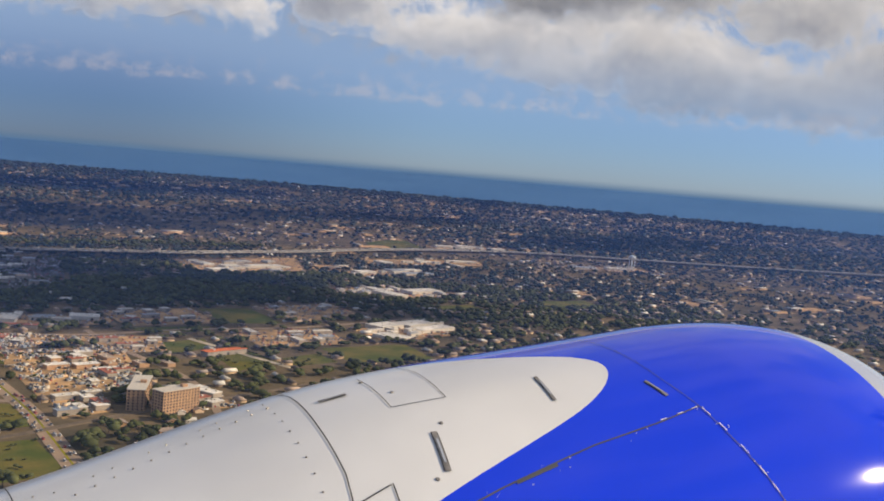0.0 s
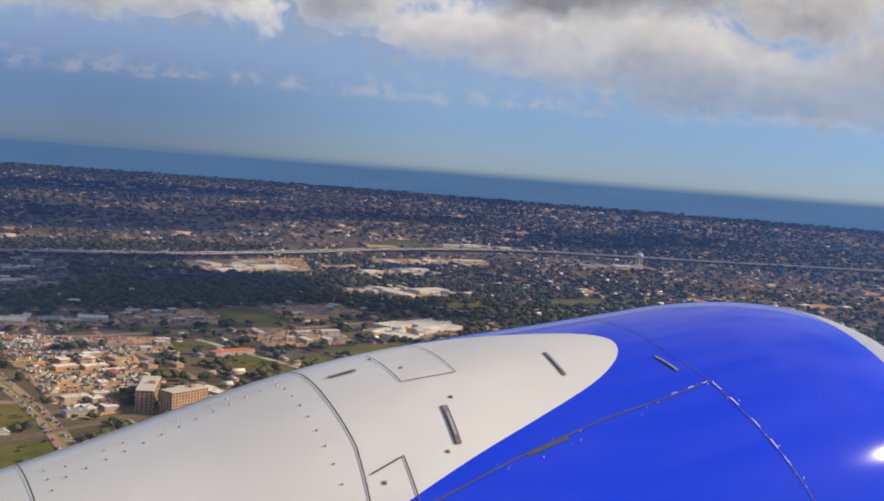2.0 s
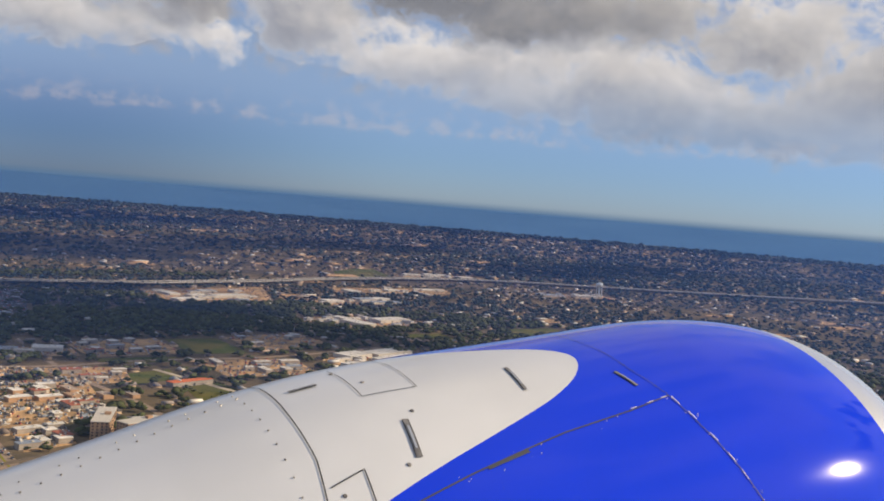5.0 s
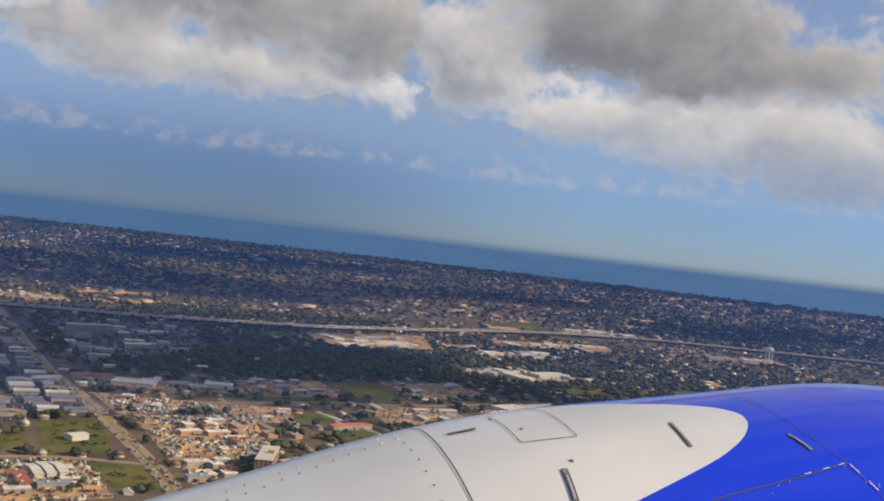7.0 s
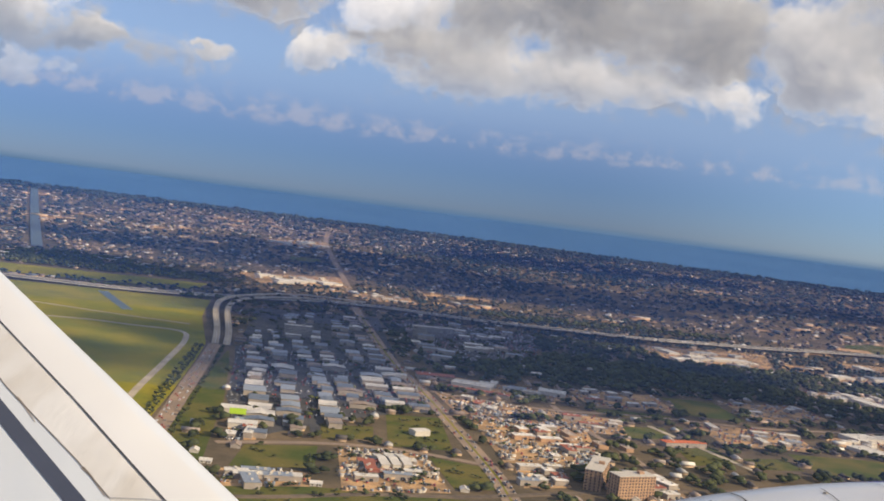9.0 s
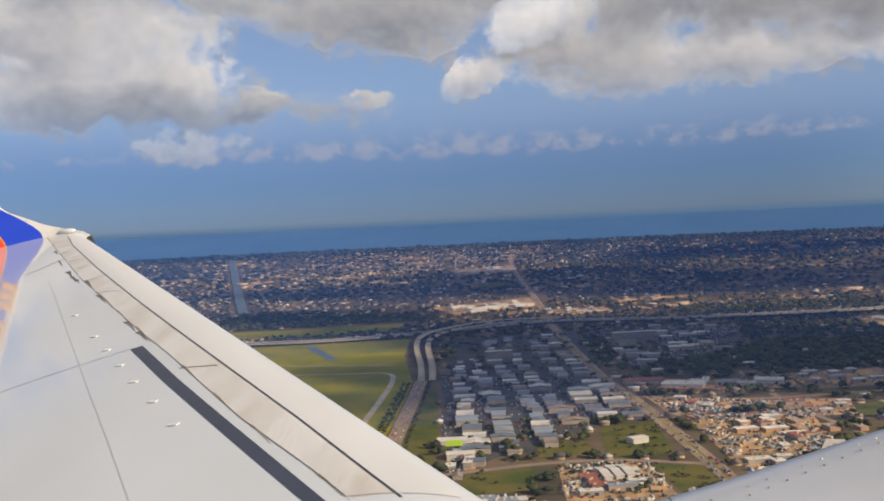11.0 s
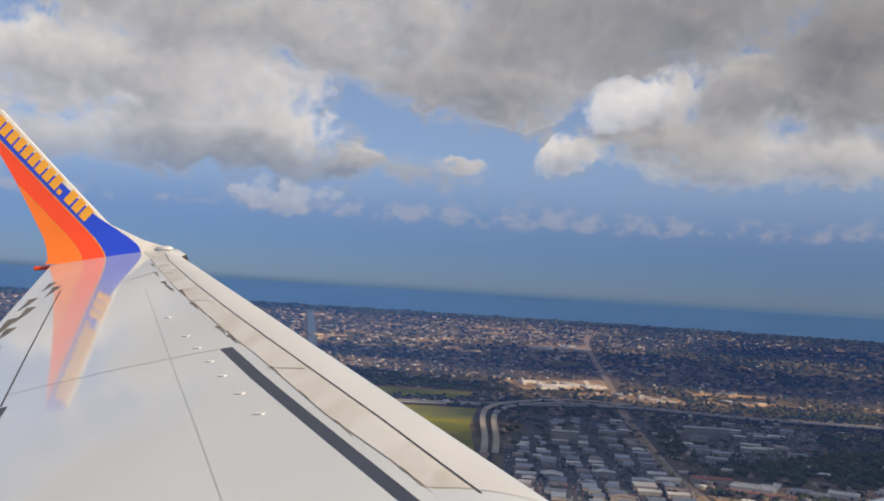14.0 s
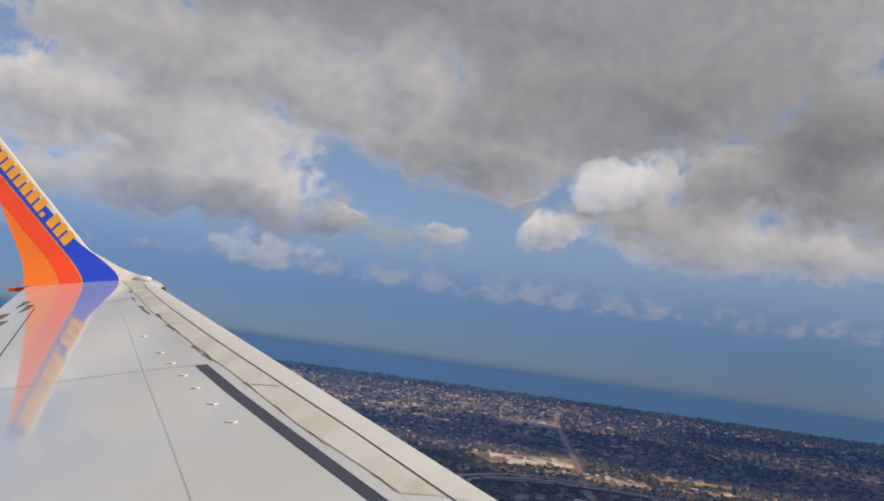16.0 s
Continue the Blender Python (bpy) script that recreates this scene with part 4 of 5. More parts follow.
# yards, lots and fields, by their corners
LOTS = [
    ((-10, 1018), (80, 1030), (98, 896), (0, 866)), ((110, 1400), (241, 1356), (248, 1300), (132, 1262)), ((146, 1256), (300, 1290), (280, 1058), (164, 1034)),
    ((-112, 896), (-30, 914), (-28, 868), (-100, 842)), ((172, 1028), (225, 1040), (222, 962), (172, 942)), ((-128, 1090), (-98, 1090), (-92, 1010), (-122, 1000)),
    ((800, 1850), (965, 1890), (1190, 1800), (940, 1705)), ((1177, 2413), (1540, 2414), (1504, 2314), (1152, 2303)), ((997, 2174), (1244, 2212), (1232, 2126), (1000, 2080)),
    ((-362, 2821), (-84, 3008), (-48, 2786), (-273, 2637)), ((638, 2322), (983, 2398), (900, 2120), (640, 2080)), ((-416, 3858), (-185, 3988), (-154, 3770), (-361, 3691)),
    ((300, 1040), (340, 1060), (345, 960), (305, 950)), ((246, 1350), (365, 1352), (350, 1250), (305, 1240)), ((150, 1545), (330, 1500), (330, 1440), (140, 1450)), ((-29, 2685), (116, 2714), (138, 2593), (0, 2562)), ((1783, 2346), (2026, 2284), (2014, 2201), (1800, 2255)),
    ((1543, 2724), (1813, 2706), (1825, 2631), (1558, 2658)), ((330, 1560), (480, 1600), (480, 1450), (340, 1430)), ((480, 1390), (630, 1400), (620, 1280), (480, 1260)),
    ((600, 1610), (750, 1660), (760, 1540), (610, 1460)), ((680, 1400), (830, 1460), (830, 1340), (680, 1290)),
]
LOT_COVER = [1.0, 0.5, 1.1, 1.2, 1.2, 1.2, 0.9, 0.6, 0.7, 1.0, 1.0, 0.8, 0.8, 0.9, 0.5, 1.0, 0.7, 0.6, 1.2, 1.2, 1.2, 1.0]
FIELDS = [
    ((-32, 1112), (26, 1132), (26, 1072), (-28, 1048)), ((41, 1208), (108, 1222), (112, 1060), (42, 1050)), ((84, 1022), (138, 1004), (142, 922), (102, 912)),
    ((400, 1207), (456, 1234), (466, 1164), (396, 1120)), ((350, 1302), (420, 1329), (412, 1262), (352, 1232)), ((1369, 2784), (1537, 2879), (1514, 2678), (1299, 2625)),
    ((480, 1190), (540, 1215), (545, 1160), (480, 1140)), ((-100, 988), (-30, 1015), (-28, 930), (-104, 905)), ((-160, 860), (140, 880), (150, 780), (-160, 720)),
    ((1240, 1720), (1400, 1740), (1380, 1640), (1230, 1640)), ((950, 1640), (1060, 1660), (1050, 1590), (960, 1590)), ((-273, 3407), (-170, 3433), (-166, 3315), (-262, 3302)),
    ((490, 1590), (580, 1600), (580, 1450), (490, 1450)), ((560, 1250), (700, 1270), (690, 1160), (560, 1150)), ((340, 1420), (460, 1425), (440, 1385), (345, 1375)),
]
for q4 in LOTS:
    sheet("lot", q4, 0.16, TAN_LOT, "tan gravel and concrete lot among low shops", "lot")
for q4 in FIELDS:
    sheet("field", q4, 0.14, GREEN, "open green field", "field")
CANAL_LINE = [(-907, 2807), (-1200, 3650), (-1500, 4520)]
strip("canal", CANAL_LINE, 30, 1.0, CANAL, "straight grey-blue drainage canal", "canal")
YARDS = [((-190, 1590), (60, 1600), (112, 1262), (34, 1200), (-20, 1140), (-104, 1010), (-150, 1200)), ((-230, 2150), (30, 2230), (66, 1610), (-190, 1600)), ((60, 2230), (400, 2300), (330, 1850), (110, 1640))]
for q4 in YARDS:
    sheet("yard", q4, 0.14, ASPHALT, "grey paved yard of the workshop quarter", "yard")
AIRFIELD = [((-900, 900), (-180, 900), (-150, 1180), (-196, 1600), (-300, 2180), (-900, 2130)), ((-900, 2215), (-400, 2360), (-390, 2520), (-900, 2420))]
WOODS = [((150, 1780), (560, 2010), (730, 2060), (750, 1850), (630, 1700), (380, 1620), (190, 1600)), ((-845, 2817), (-294, 2590), (-415, 2508), (-983, 2398)), ((295, 2575), (952, 2686), (963, 2599), (317, 2494)), ((-160, 870), (-110, 900), (120, 830), (-100, 740))]


def inside(x, y, polys, grow=0.0):
    """Which points lie within any of the convex outlines."""
    hit = np.zeros(np.shape(x), bool)
    for poly in polys:
        area = sum(a[0] * b[1] - b[0] * a[1] for a, b in zip(poly, poly[1:] + poly[:1]))
        ok = np.ones(np.shape(x), bool)
        for a, b in zip(poly, poly[1:] + poly[:1]):
            length = math.hypot(b[0] - a[0], b[1] - a[1])
            away = ((b[0] - a[0]) * (y - a[1]) - (b[1] - a[1]) * (x - a[0])) / length * (1 if area > 0 else -1)
            ok &= away > -grow
        hit |= ok
    return hit


def near_line(x, y, line, reach):
    """Which points lie within reach of a line of points."""
    hit = np.zeros(np.shape(x), bool)
    for (ax, ay), (bx, by) in zip(line, line[1:]):
        l2 = (bx - ax) ** 2 + (by - ay) ** 2
        u = np.clip(((x - ax) * (bx - ax) + (y - ay) * (by - ay)) / l2, 0, 1)
        hit |= np.hypot(x - ax - u * (bx - ax), y - ay - u * (by - ay)) < reach
    return hit


def open_land(x, y):
    """Where neither trees nor houses stand."""
    hit = inside(x, y, AIRFIELD + YARDS) | inside(x, y, LOTS + FIELDS, 3)
    hit |= near_line(x, y, HIGHWAY_LINE, 36) | near_line(x, y, MAIN_ROAD, 15) | near_line(x, y, CANAL_LINE, 30) | near_line(x, y, BOULEVARD, 24)
    for line in STREETS + [[(106, 1400), (250, 1362), (420, 1400), (620, 1420), (1000, 1560)], [(310, 900), (330, 1080), (290, 1290), (280, 1400)], [(-128, 985), (-22, 1029), (62, 1036), (148, 1012)], [(-69, 822), (19, 862), (118, 892), (235, 949), (500, 1060)]]:
        hit |= near_line(x, y, line, 9)
    return hit


def in_view(x, y):
    a = np.degrees(np.arctan2(y, x))
    return (a > 28) & (a < 128) & (np.hypot(x, y) > 700) & (np.hypot(x, y) < SHORE - 30)


rs = np.random.RandomState(7)


def turned_quad(x, y, w, h, turn):
    c, s = math.cos(turn), math.sin(turn)
    return tuple((x + u * w / 2 * c - v * h / 2 * s, y + u * w / 2 * s + v * h / 2 * c) for u, v in ((-1, -1), (1, -1), (1, 1), (-1, 1)))


MALLS = []
for k in range(170):
    a, d = radians(rs.uniform(30, 124)), rs.uniform(2300, 4700)
    x, y = d * math.cos(a), d * math.sin(a)
    if abs(y - 2420) > 120:
        MALLS.append(turned_quad(x, y, rs.uniform(35, 120), rs.uniform(24, 70), rs.uniform(-0.1, 0.1)))
mv = []
for q4 in MALLS:
    mv += [(x, y, on_land(x, y) + 0.4) for x, y in q4]
tagged(mesh_object("far_lots", mv, [(4 * i, 4 * i + 1, 4 * i + 2, 4 * i + 3) for i in range(len(MALLS))], TAN_LOT, None, "pale car parks among the far houses"), category="lots", kind="stuff")

# houses in rows along streets
sx, sy = 17.0, 34.0
gx, gy = np.meshgrid(np.arange(-3100, 4400, sx), np.arange(400, SHORE, sy))
gx, gy = gx.ravel() + rs.uniform(-3.5, 3.5, gx.size), gy.ravel() + rs.uniform(-3, 3, gy.size)
ok = in_view(gx, gy)
gx, gy = gx[ok], gy[ok]
pick = ~open_land(gx, gy) & ~inside(gx, gy, MALLS) & (~inside(gx, gy, WOODS) | (rs.rand(gx.size) < 0.35))
block = (np.floor(gx / 170) * 7.31 + np.floor(gy / 136) * 3.77)
fill = 0.5 + 0.42 * np.sin(block * 2.3) * np.cos(block * 1.1)
far = np.hypot(gx, gy)
# the western suburb is laid out more closely than the wooded east
west = np.interp(np.degrees(np.arctan2(gy, gx)), (80, 94), (0.50, 0.80))
pick &= rs.rand(gx.size) < fill * west * np.interp(far, (700, 2400, 3300, 4900), (0.95, 0.9, 0.68, 0.6))
pick &= (np.mod(gx, 170) > 10)
hx, hy = gx[pick], gy[pick]
n = len(hx)
house = np.array([(-.5, -.5, 0), (.5, -.5, 0), (.5, .5, 0), (-.5, .5, 0), (-.5, -.5, .55), (.5, -.5, .55), (.5, .5, .55), (-.5, .5, .55),
                  (-.56, -.58, .50), (.56, -.58, .50), (.56, .58, .50), (-.56, .58, .50), (-.57, 0, 1), (.57, 0, 1)], float)
tri = np.array([(0, 1, 5), (0, 5, 4), (1, 2, 6), (1, 6, 5), (2, 3, 7), (2, 7, 6), (3, 0, 4), (3, 4, 7),
                (8, 9, 13), (8, 13, 12), (9, 10, 13), (10, 11, 12), (10, 12, 13), (11, 8, 12), (8, 11, 10), (8, 10, 9)])
tmat = np.array([0] * 8 + [1] * 8)
sizes = np.stack([rs.uniform(10, 18, n), rs.uniform(8, 12, n), rs.uniform(4.2, 6.5, n)], 1)
turn = np.where(rs.rand(n) < 0.5, 0, math.pi / 2) + rs.uniform(-0.06, 0.06, n)
pale = rs.rand(n) < 0.24
close = np.hypot(hx, hy) < np.sort(np.hypot(hx, hy))[200]
for sel, mats, nm in ((~pale & ~close, [WALL, ROOF], "houses"), (pale & ~close, [WALL, ROOF_PALE], "pale_roofed_houses")):
    tagged(scatter(nm, (house, tri, tmat), np.stack([hx, hy, rise(hx, hy)], 1)[sel], sizes[sel], turn[sel], mats),
           "rows of small suburban houses among trees" if nm == "houses" else "suburban houses with pale roofs", "houses", kind="stuff")


def cottage(w, d, h, wall, roof, label):
    """A small house: walls, gabled roof with eaves, door, windows, chimney."""
    b = tagged(new("house"), label, "house", "houses near the shops")
    part("wall", box_bm(0, 0, h * 0.3, w, d, h * 0.6), wall, b)
    e = 0.5
    vs = [(-w / 2 - e, -d / 2 - e, h * 0.56), (w / 2 + e, -d / 2 - e, h * 0.56), (w / 2 + e, 0, h), (-w / 2 - e, 0, h), (-w / 2 - e, d / 2 + e, h * 0.56), (w / 2 + e, d / 2 + e, h * 0.56)]
    vs += [(x, y, z - 0.25) for x, y, z in vs]
    mesh_object("roof", vs, [(0, 1, 2, 3), (3, 2, 5, 4), (7, 6, 9, 8), (8, 9, 10, 11), (0, 6, 7, 1), (4, 5, 11, 10), (0, 3, 4, 10, 9, 6), (1, 7, 8, 11, 5, 2)], roof, b)
    part("gable", box_bm(-w / 2 + 0.1, 0, h * 0.72, 0.2, d * 0.45, h * 0.26), wall, b)
    part("gable", box_bm(w / 2 - 0.1, 0, h * 0.72, 0.2, d * 0.45, h * 0.26), wall, b)
    part("door", box_bm(w * 0.1, -d / 2 - 0.04, 1.05, 1.0, 0.12, 2.1), BARK, b)
    for x in (-w * 0.3, w * 0.33):
        part("window", box_bm(x, -d / 2 - 0.04, h * 0.34, 1.6, 0.12, 1.2), GLASS, b)
    part("chimney", box_bm(w * 0.22, d * 0.12, h * 0.98, 0.8, 0.8, 1.4), BRICK, b)
    return b


KINDS = [cottage(12, 9, 4.8, WALL, ROOF, "small house with a dark shingle roof"), cottage(15, 9.5, 5.2, SIDING, ROOF, "long house with a brown shingle roof"), cottage(10.5, 8, 4.4, TRIM, ROOF_PALE, "pale house with a light grey roof"), cottage(13, 10, 5.0, BRICK, ROOF, "brick house with a dark shingle roof")]
for k, i in enumerate(np.nonzero(close)[0]):
    m = pose(float(hx[i]), float(hy[i]), 0, 0, 0, math.degrees(turn[i]))
    if k < 4:
        KINDS[k].matrix_world = m
    else:
        copy_thing(KINDS[int(rs.randint(4)) if not pale[i] else 2], m)
# flat-roofed halls beside the far car parks
mx_, my_, ms_ = [], [], []
for q4 in MALLS:
    (x0, y0), (x1, y1) = q4[0], q4[2]
    for k in range(max(1, int(abs(x1 - x0) * abs(y1 - y0) / 2600))):
        mx_.append(rs.uniform(x0, x1)), my_.append(rs.uniform(y0, y1)), ms_.append((rs.uniform(20, 60), rs.uniform(12, 24), rs.uniform(5, 9)))
mx_, my_, ms_ = np.array(mx_), np.array(my_), np.array(ms_)
hall = house.copy()
hall[4:8, 2], hall[8:12, 2], hall[12:, 2] = 0.9, 0.9, 1.0
for s, mat in enumerate((WHITE_ROOF, ROOF_PALE, METAL_ROOF)):
    tagged(scatter("far_halls", (hall, tri, tmat), np.stack([mx_, my_, rise(mx_, my_)], 1)[s::3], ms_[s::3], np.where(np.arange(len(mx_[s::3])) % 2, 0.05, 1.6), [WALL, mat]), "flat-roofed halls beside far car parks", "halls", kind="stuff")


# trees
def clump(seed, lobes, sub):
    """A crown of several uneven lobes on a short trunk."""
    r = np.random.RandomState(seed)
    V, F, M = [], [], []
    for k in range(lobes):
        bm = bmesh.new()
        bmesh.ops.create_icosphere(bm, subdivisions=sub, radius=1)
        v = np.array([w.co[:] for w in bm.verts])
        f = np.array([[w.index for w in q.verts] for q in bm.faces])
        bm.free()
        v *= 1 + r.uniform(-0.42, 0.34, (len(v), 1))
        c = np.array((0, 0, 0.62)) if lobes == 1 else np.array((r.uniform(-.34, .34), r.uniform(-.34, .34), r.uniform(.40, .80)))
        v = v * np.array((.5, .5, .4)) * (1 if lobes == 1 else r.uniform(.42, .78)) + c
        F.append(f + sum(len(q) for q in V))
        V.append(v)
        M += [0] * len(f)
    base = sum(len(q) for q in V)
    V.append(np.array([(-.04, -.04, 0), (.04, -.04, 0), (0, .05, 0), (0, 0, .6)]))
    F.append(np.array([(0, 1, 3), (1, 2, 3), (2, 0, 3)]) + base)
    M += [1] * 3
    return np.concatenate(V), np.concatenate(F), np.array(M)


def trees(nm, x, y, size, lobes, sub, mat, label, seeds=3):
    ok = in_view(x, y)
    x, y, size = x[ok], y[ok], size[ok]
    for s in range(seeds):
        q = slice(s, None, seeds)
        sc = np.stack([size[q] * rs.uniform(.95, 1.5, len(size[q])), size[q] * rs.uniform(.95, 1.5, len(size[q])), size[q] * rs.uniform(.6, .95, len(size[q]))], 1)
        tagged(scatter(nm, clump(s + 11, lobes, sub), np.stack([x[q], y[q], rise(x[q], y[q])], 1), sc, rs.uniform(0, 6.28, len(sc)), [mat, BARK]), label, "trees", kind="stuff")


# scattered through the suburb, thicker in patches and towards the east
N = 76000
a, d = np.radians(rs.uniform(28, 128, N)), np.sqrt(rs.uniform(700 ** 2, (SHORE - 30) ** 2, N))
d[:16000] = np.sqrt(rs.uniform(750 ** 2, 2700 ** 2, 16000))
tx, ty = d * np.cos(a), d * np.sin(a)
patch = np.sin(tx / 310 + 1.3 * np.sin(ty / 440)) + np.cos(ty / 370 + 1.7 * np.sin(tx / 600)) + 0.6 * np.sin(tx / 120) * np.sin(ty / 140)
east = np.interp(np.degrees(a), (80, 94), (1.25, 0.8))
ok = (rs.rand(N) < east * np.interp(patch, (-1.6, 1.6), (0.22, 1.0)) * np.interp(d, (800, 2600, 4900), (0.58, 0.6, 0.66)) * np.where((tx > 280) & (d < 1750), 0.5, 1.0))
tx, ty, d = tx[ok], ty[ok], d[ok]
ok = ~open_land(tx, ty) & (~inside(tx, ty, MALLS) | (rs.rand(len(tx)) < 0.1))
tx, ty, d = tx[ok], ty[ok], d[ok]
near, far = d < 2300, d >= 3200
mid = ~near & ~far
trees("suburb_trees", tx[near], ty[near], rs.uniform(8.0, 15.0, near.sum()), 5, 1, LEAF, "dark green broadleaf trees between houses")
trees("far_trees", tx[mid], ty[mid], rs.uniform(8.5, 15.0, mid.sum()), 2, 1, LEAF_HAZED, "distant dark tree cover of the suburb")
trees("far_trees", tx[far], ty[far], rs.uniform(9.0, 16.0, far.sum()), 1, 1, LEAF_HAZED, "distant dark tree cover of the suburb")
wx, wy = [], []
for poly in WOODS:
    x0, x1, y0, y1 = min(p[0] for p in poly), max(p[0] for p in poly), min(p[1] for p in poly), max(p[1] for p in poly)
    k = int((x1 - x0) * (y1 - y0) / 150)
    px, py = rs.uniform(x0, x1, k), rs.uniform(y0, y1, k)
    ok = inside(px + rs.normal(0, 14, k), py + rs.normal(0, 14, k), [poly])
    wx.append(px[ok]), wy.append(py[ok])
wx, wy = np.concatenate(wx), np.concatenate(wy)
ok = ~open_land(wx, wy) & (rs.rand(len(wx)) < 0.5)
trees("woods", wx[ok], wy[ok], rs.uniform(9, 17, ok.sum()), 3, 1, LEAF, "dense dark wood")
tv, tf, tm = clump(5, 5, 1)
lone = tagged(new("street_tree"), "small dark round-crowned tree beside the boulevard", "tree", "boulevard trees")
mesh_object("crown", tv[:-4], tf[tm == 0], LEAF, lone)
mesh_object("trunk", [(0.06 * math.cos(k * 1.05), 0.06 * math.sin(k * 1.05), z) for z in (0, 0.55) for k in range(6)], grid_faces(2, 6, True), BARK, lone)
for k in range(150):
    y = 720 + 850 * (k // 3) / 50 + float(rs.normal(0, 2))
    x = float(np.interp(y, [p[1] for p in BOULEVARD], [p[0] for p in BOULEVARD])) + (-24, -17, 16)[k % 3] + float(rs.normal(0, 1.0))
    s = float(rs.uniform(3.6, 7.0))
    m = pose(x, y, 0.1, 0, 0, float(rs.uniform(0, 360))) @ Matrix.Diagonal((s * 1.15, s * 1.15, s * 0.85, 1))
    if k == 149:
        lone.matrix_basis = m
    else:
        copy_thing(lone, m)
ang = np.radians(np.linspace(28, 128, 3000))
ring = SHORE - 110 + rs.uniform(-90, 70, 3000)
trees("shore_trees", ring * np.cos(ang), ring * np.sin(ang), rs.uniform(10, 19, 3000), 1, 1, LEAF_HAZED, "tree line along the far lake shore")


# ---- buildings ----
def flat_building(name, x, y, w, d, h, turn, wall, roof, label, units=2, group=""):
    """A low flat-roofed building: walls, an overhanging roof sheet, and units on it."""
    b = tagged(new(name), label, "building", group)
    b.matrix_world = pose(x, y, on_land(x, y), 0, 0, turn)
    part("wall", box_bm(0, 0, h / 2, w, d, h), wall, b)
    part("roof", box_bm(0, 0, h + 0.2, w + 0.8, d + 0.8, 0.4), roof, b)
    q = random.Random(int(x * 7 + y))
    for _ in range(units):
        part("roof_unit", box_bm(q.uniform(-.35, .35) * w, q.uniform(-.3, .3) * d, h + 1.0, 2.4, 2.0, 1.3, 0.1), TRIM, b)
    part("door", box_bm(q.uniform(-.3, .3) * w, -d / 2 - 0.05, 1.6, 3.6, 0.2, 3.2), GLASS, b)
    return b


def shed(name, x, y, w, d, h, turn, wall, roof, label, group=""):
    """A long shed with a low pitched sheet roof."""
    b = tagged(new(name), label, "warehouse", group)
    b.matrix_world = pose(x, y, on_land(x, y), 0, 0, turn)
    part("wall", box_bm(0, 0, h / 2, w, d, h), wall, b)
    k, e = h + 0.06 * d, 0.5
    vs = [(-w / 2 - e, -d / 2 - e, h), (w / 2 + e, -d / 2 - e, h), (w / 2 + e, 0, k), (-w / 2 - e, 0, k), (-w / 2 - e, d / 2 + e, h), (w / 2 + e, d / 2 + e, h)]
    vs += [(vx, vy, vz - 0.3) for vx, vy, vz in vs]
    mesh_object("roof", vs, [(0, 1, 2, 3), (3, 2, 5, 4), (7, 6, 9, 8), (8, 9, 10, 11), (0, 6, 7, 1), (4, 5, 11, 10), (0, 3, 4, 10, 9, 6), (1, 7, 8, 11, 5, 2)], roof, b)
    part("door", box_bm(w / 2 + 0.05, 0, h * 0.4, 0.2, min(5, d * .3), h * 0.8), TRIM, b)
    return b


q = random.Random(3)


def street_x(line, y):
    """Where a street runs at a given y."""
    pts = sorted(line, key=lambda p: p[1])
    return float(np.interp(y, [p[1] for p in pts], [p[0] for p in pts]))


# two columns of workshops between each pair of streets
LANES = [(STREETS[0], STREETS[1], 0.27), (STREETS[0], STREETS[1], 0.72), (STREETS[1], STREETS[2], 0.27), (STREETS[1], STREETS[2], 0.72), (STREETS[2], MAIN_ROAD[:8], 0.3), (STREETS[2], MAIN_ROAD[:8], 0.68)]
for lane, (left, right, share) in enumerate(LANES):
    y = 1020 if lane < 2 else (1100 if lane < 3 else (1215 if lane < 4 else 1262))
    while y < 2120:
        w = q.uniform(12, 34)
        xa, xb = street_x(left, y + w / 2), street_x(right, y + w / 2)
        room = (xb - xa - 22) * 0.43
        if room > 9 and q.random() < (0.78 if y < 1650 else 0.45):
            shed("workshop", xa + (xb - xa) * share + q.uniform(-4, 4), y + w / 2, min(room, 34) * q.uniform(0.55, 0.98), w, q.uniform(4, 7), q.uniform(1, 9) + q.choice((0, 0, 0, 90)), SIDING,
                 q.choice((METAL_ROOF, METAL_ROOF, METAL_ROOF, PALE_METAL, PALE_METAL, ROOF, ROOF_PALE, WHITE_ROOF if q.random() < 0.5 else METAL_ROOF)), "metal-roofed workshop in a paved yard", "workshop quarter")
        y += w + q.uniform(3, 13)
for k in range(34):
    x, y = q.uniform(90, 380), q.uniform(1680, 2240)
    if bool(inside(np.array(x), np.array(y), [YARDS[2]])):
        flat_building("depot", x, y, q.uniform(20, 46), q.uniform(14, 26), q.uniform(5, 9), q.uniform(-8, 12), SIDING, q.choice((METAL_ROOF, PALE_METAL, ROOF, WHITE_ROOF)), "grey-roofed depot in a shaded yard", 2, "depots")


def lot_point(poly):
    """A point within a four-cornered lot."""
    u, v = q.uniform(0.1, 0.9), q.uniform(0.12, 0.88)
    (ax, ay), (bx, by), (cx_, cy_), (dx, dy) = poly
    return (ax * (1 - u) + bx * u) * (1 - v) + (dx * (1 - u) + cx_ * u) * v, (ay * (1 - u) + by * u) * (1 - v) + (dy * (1 - u) + cy_ * u) * v


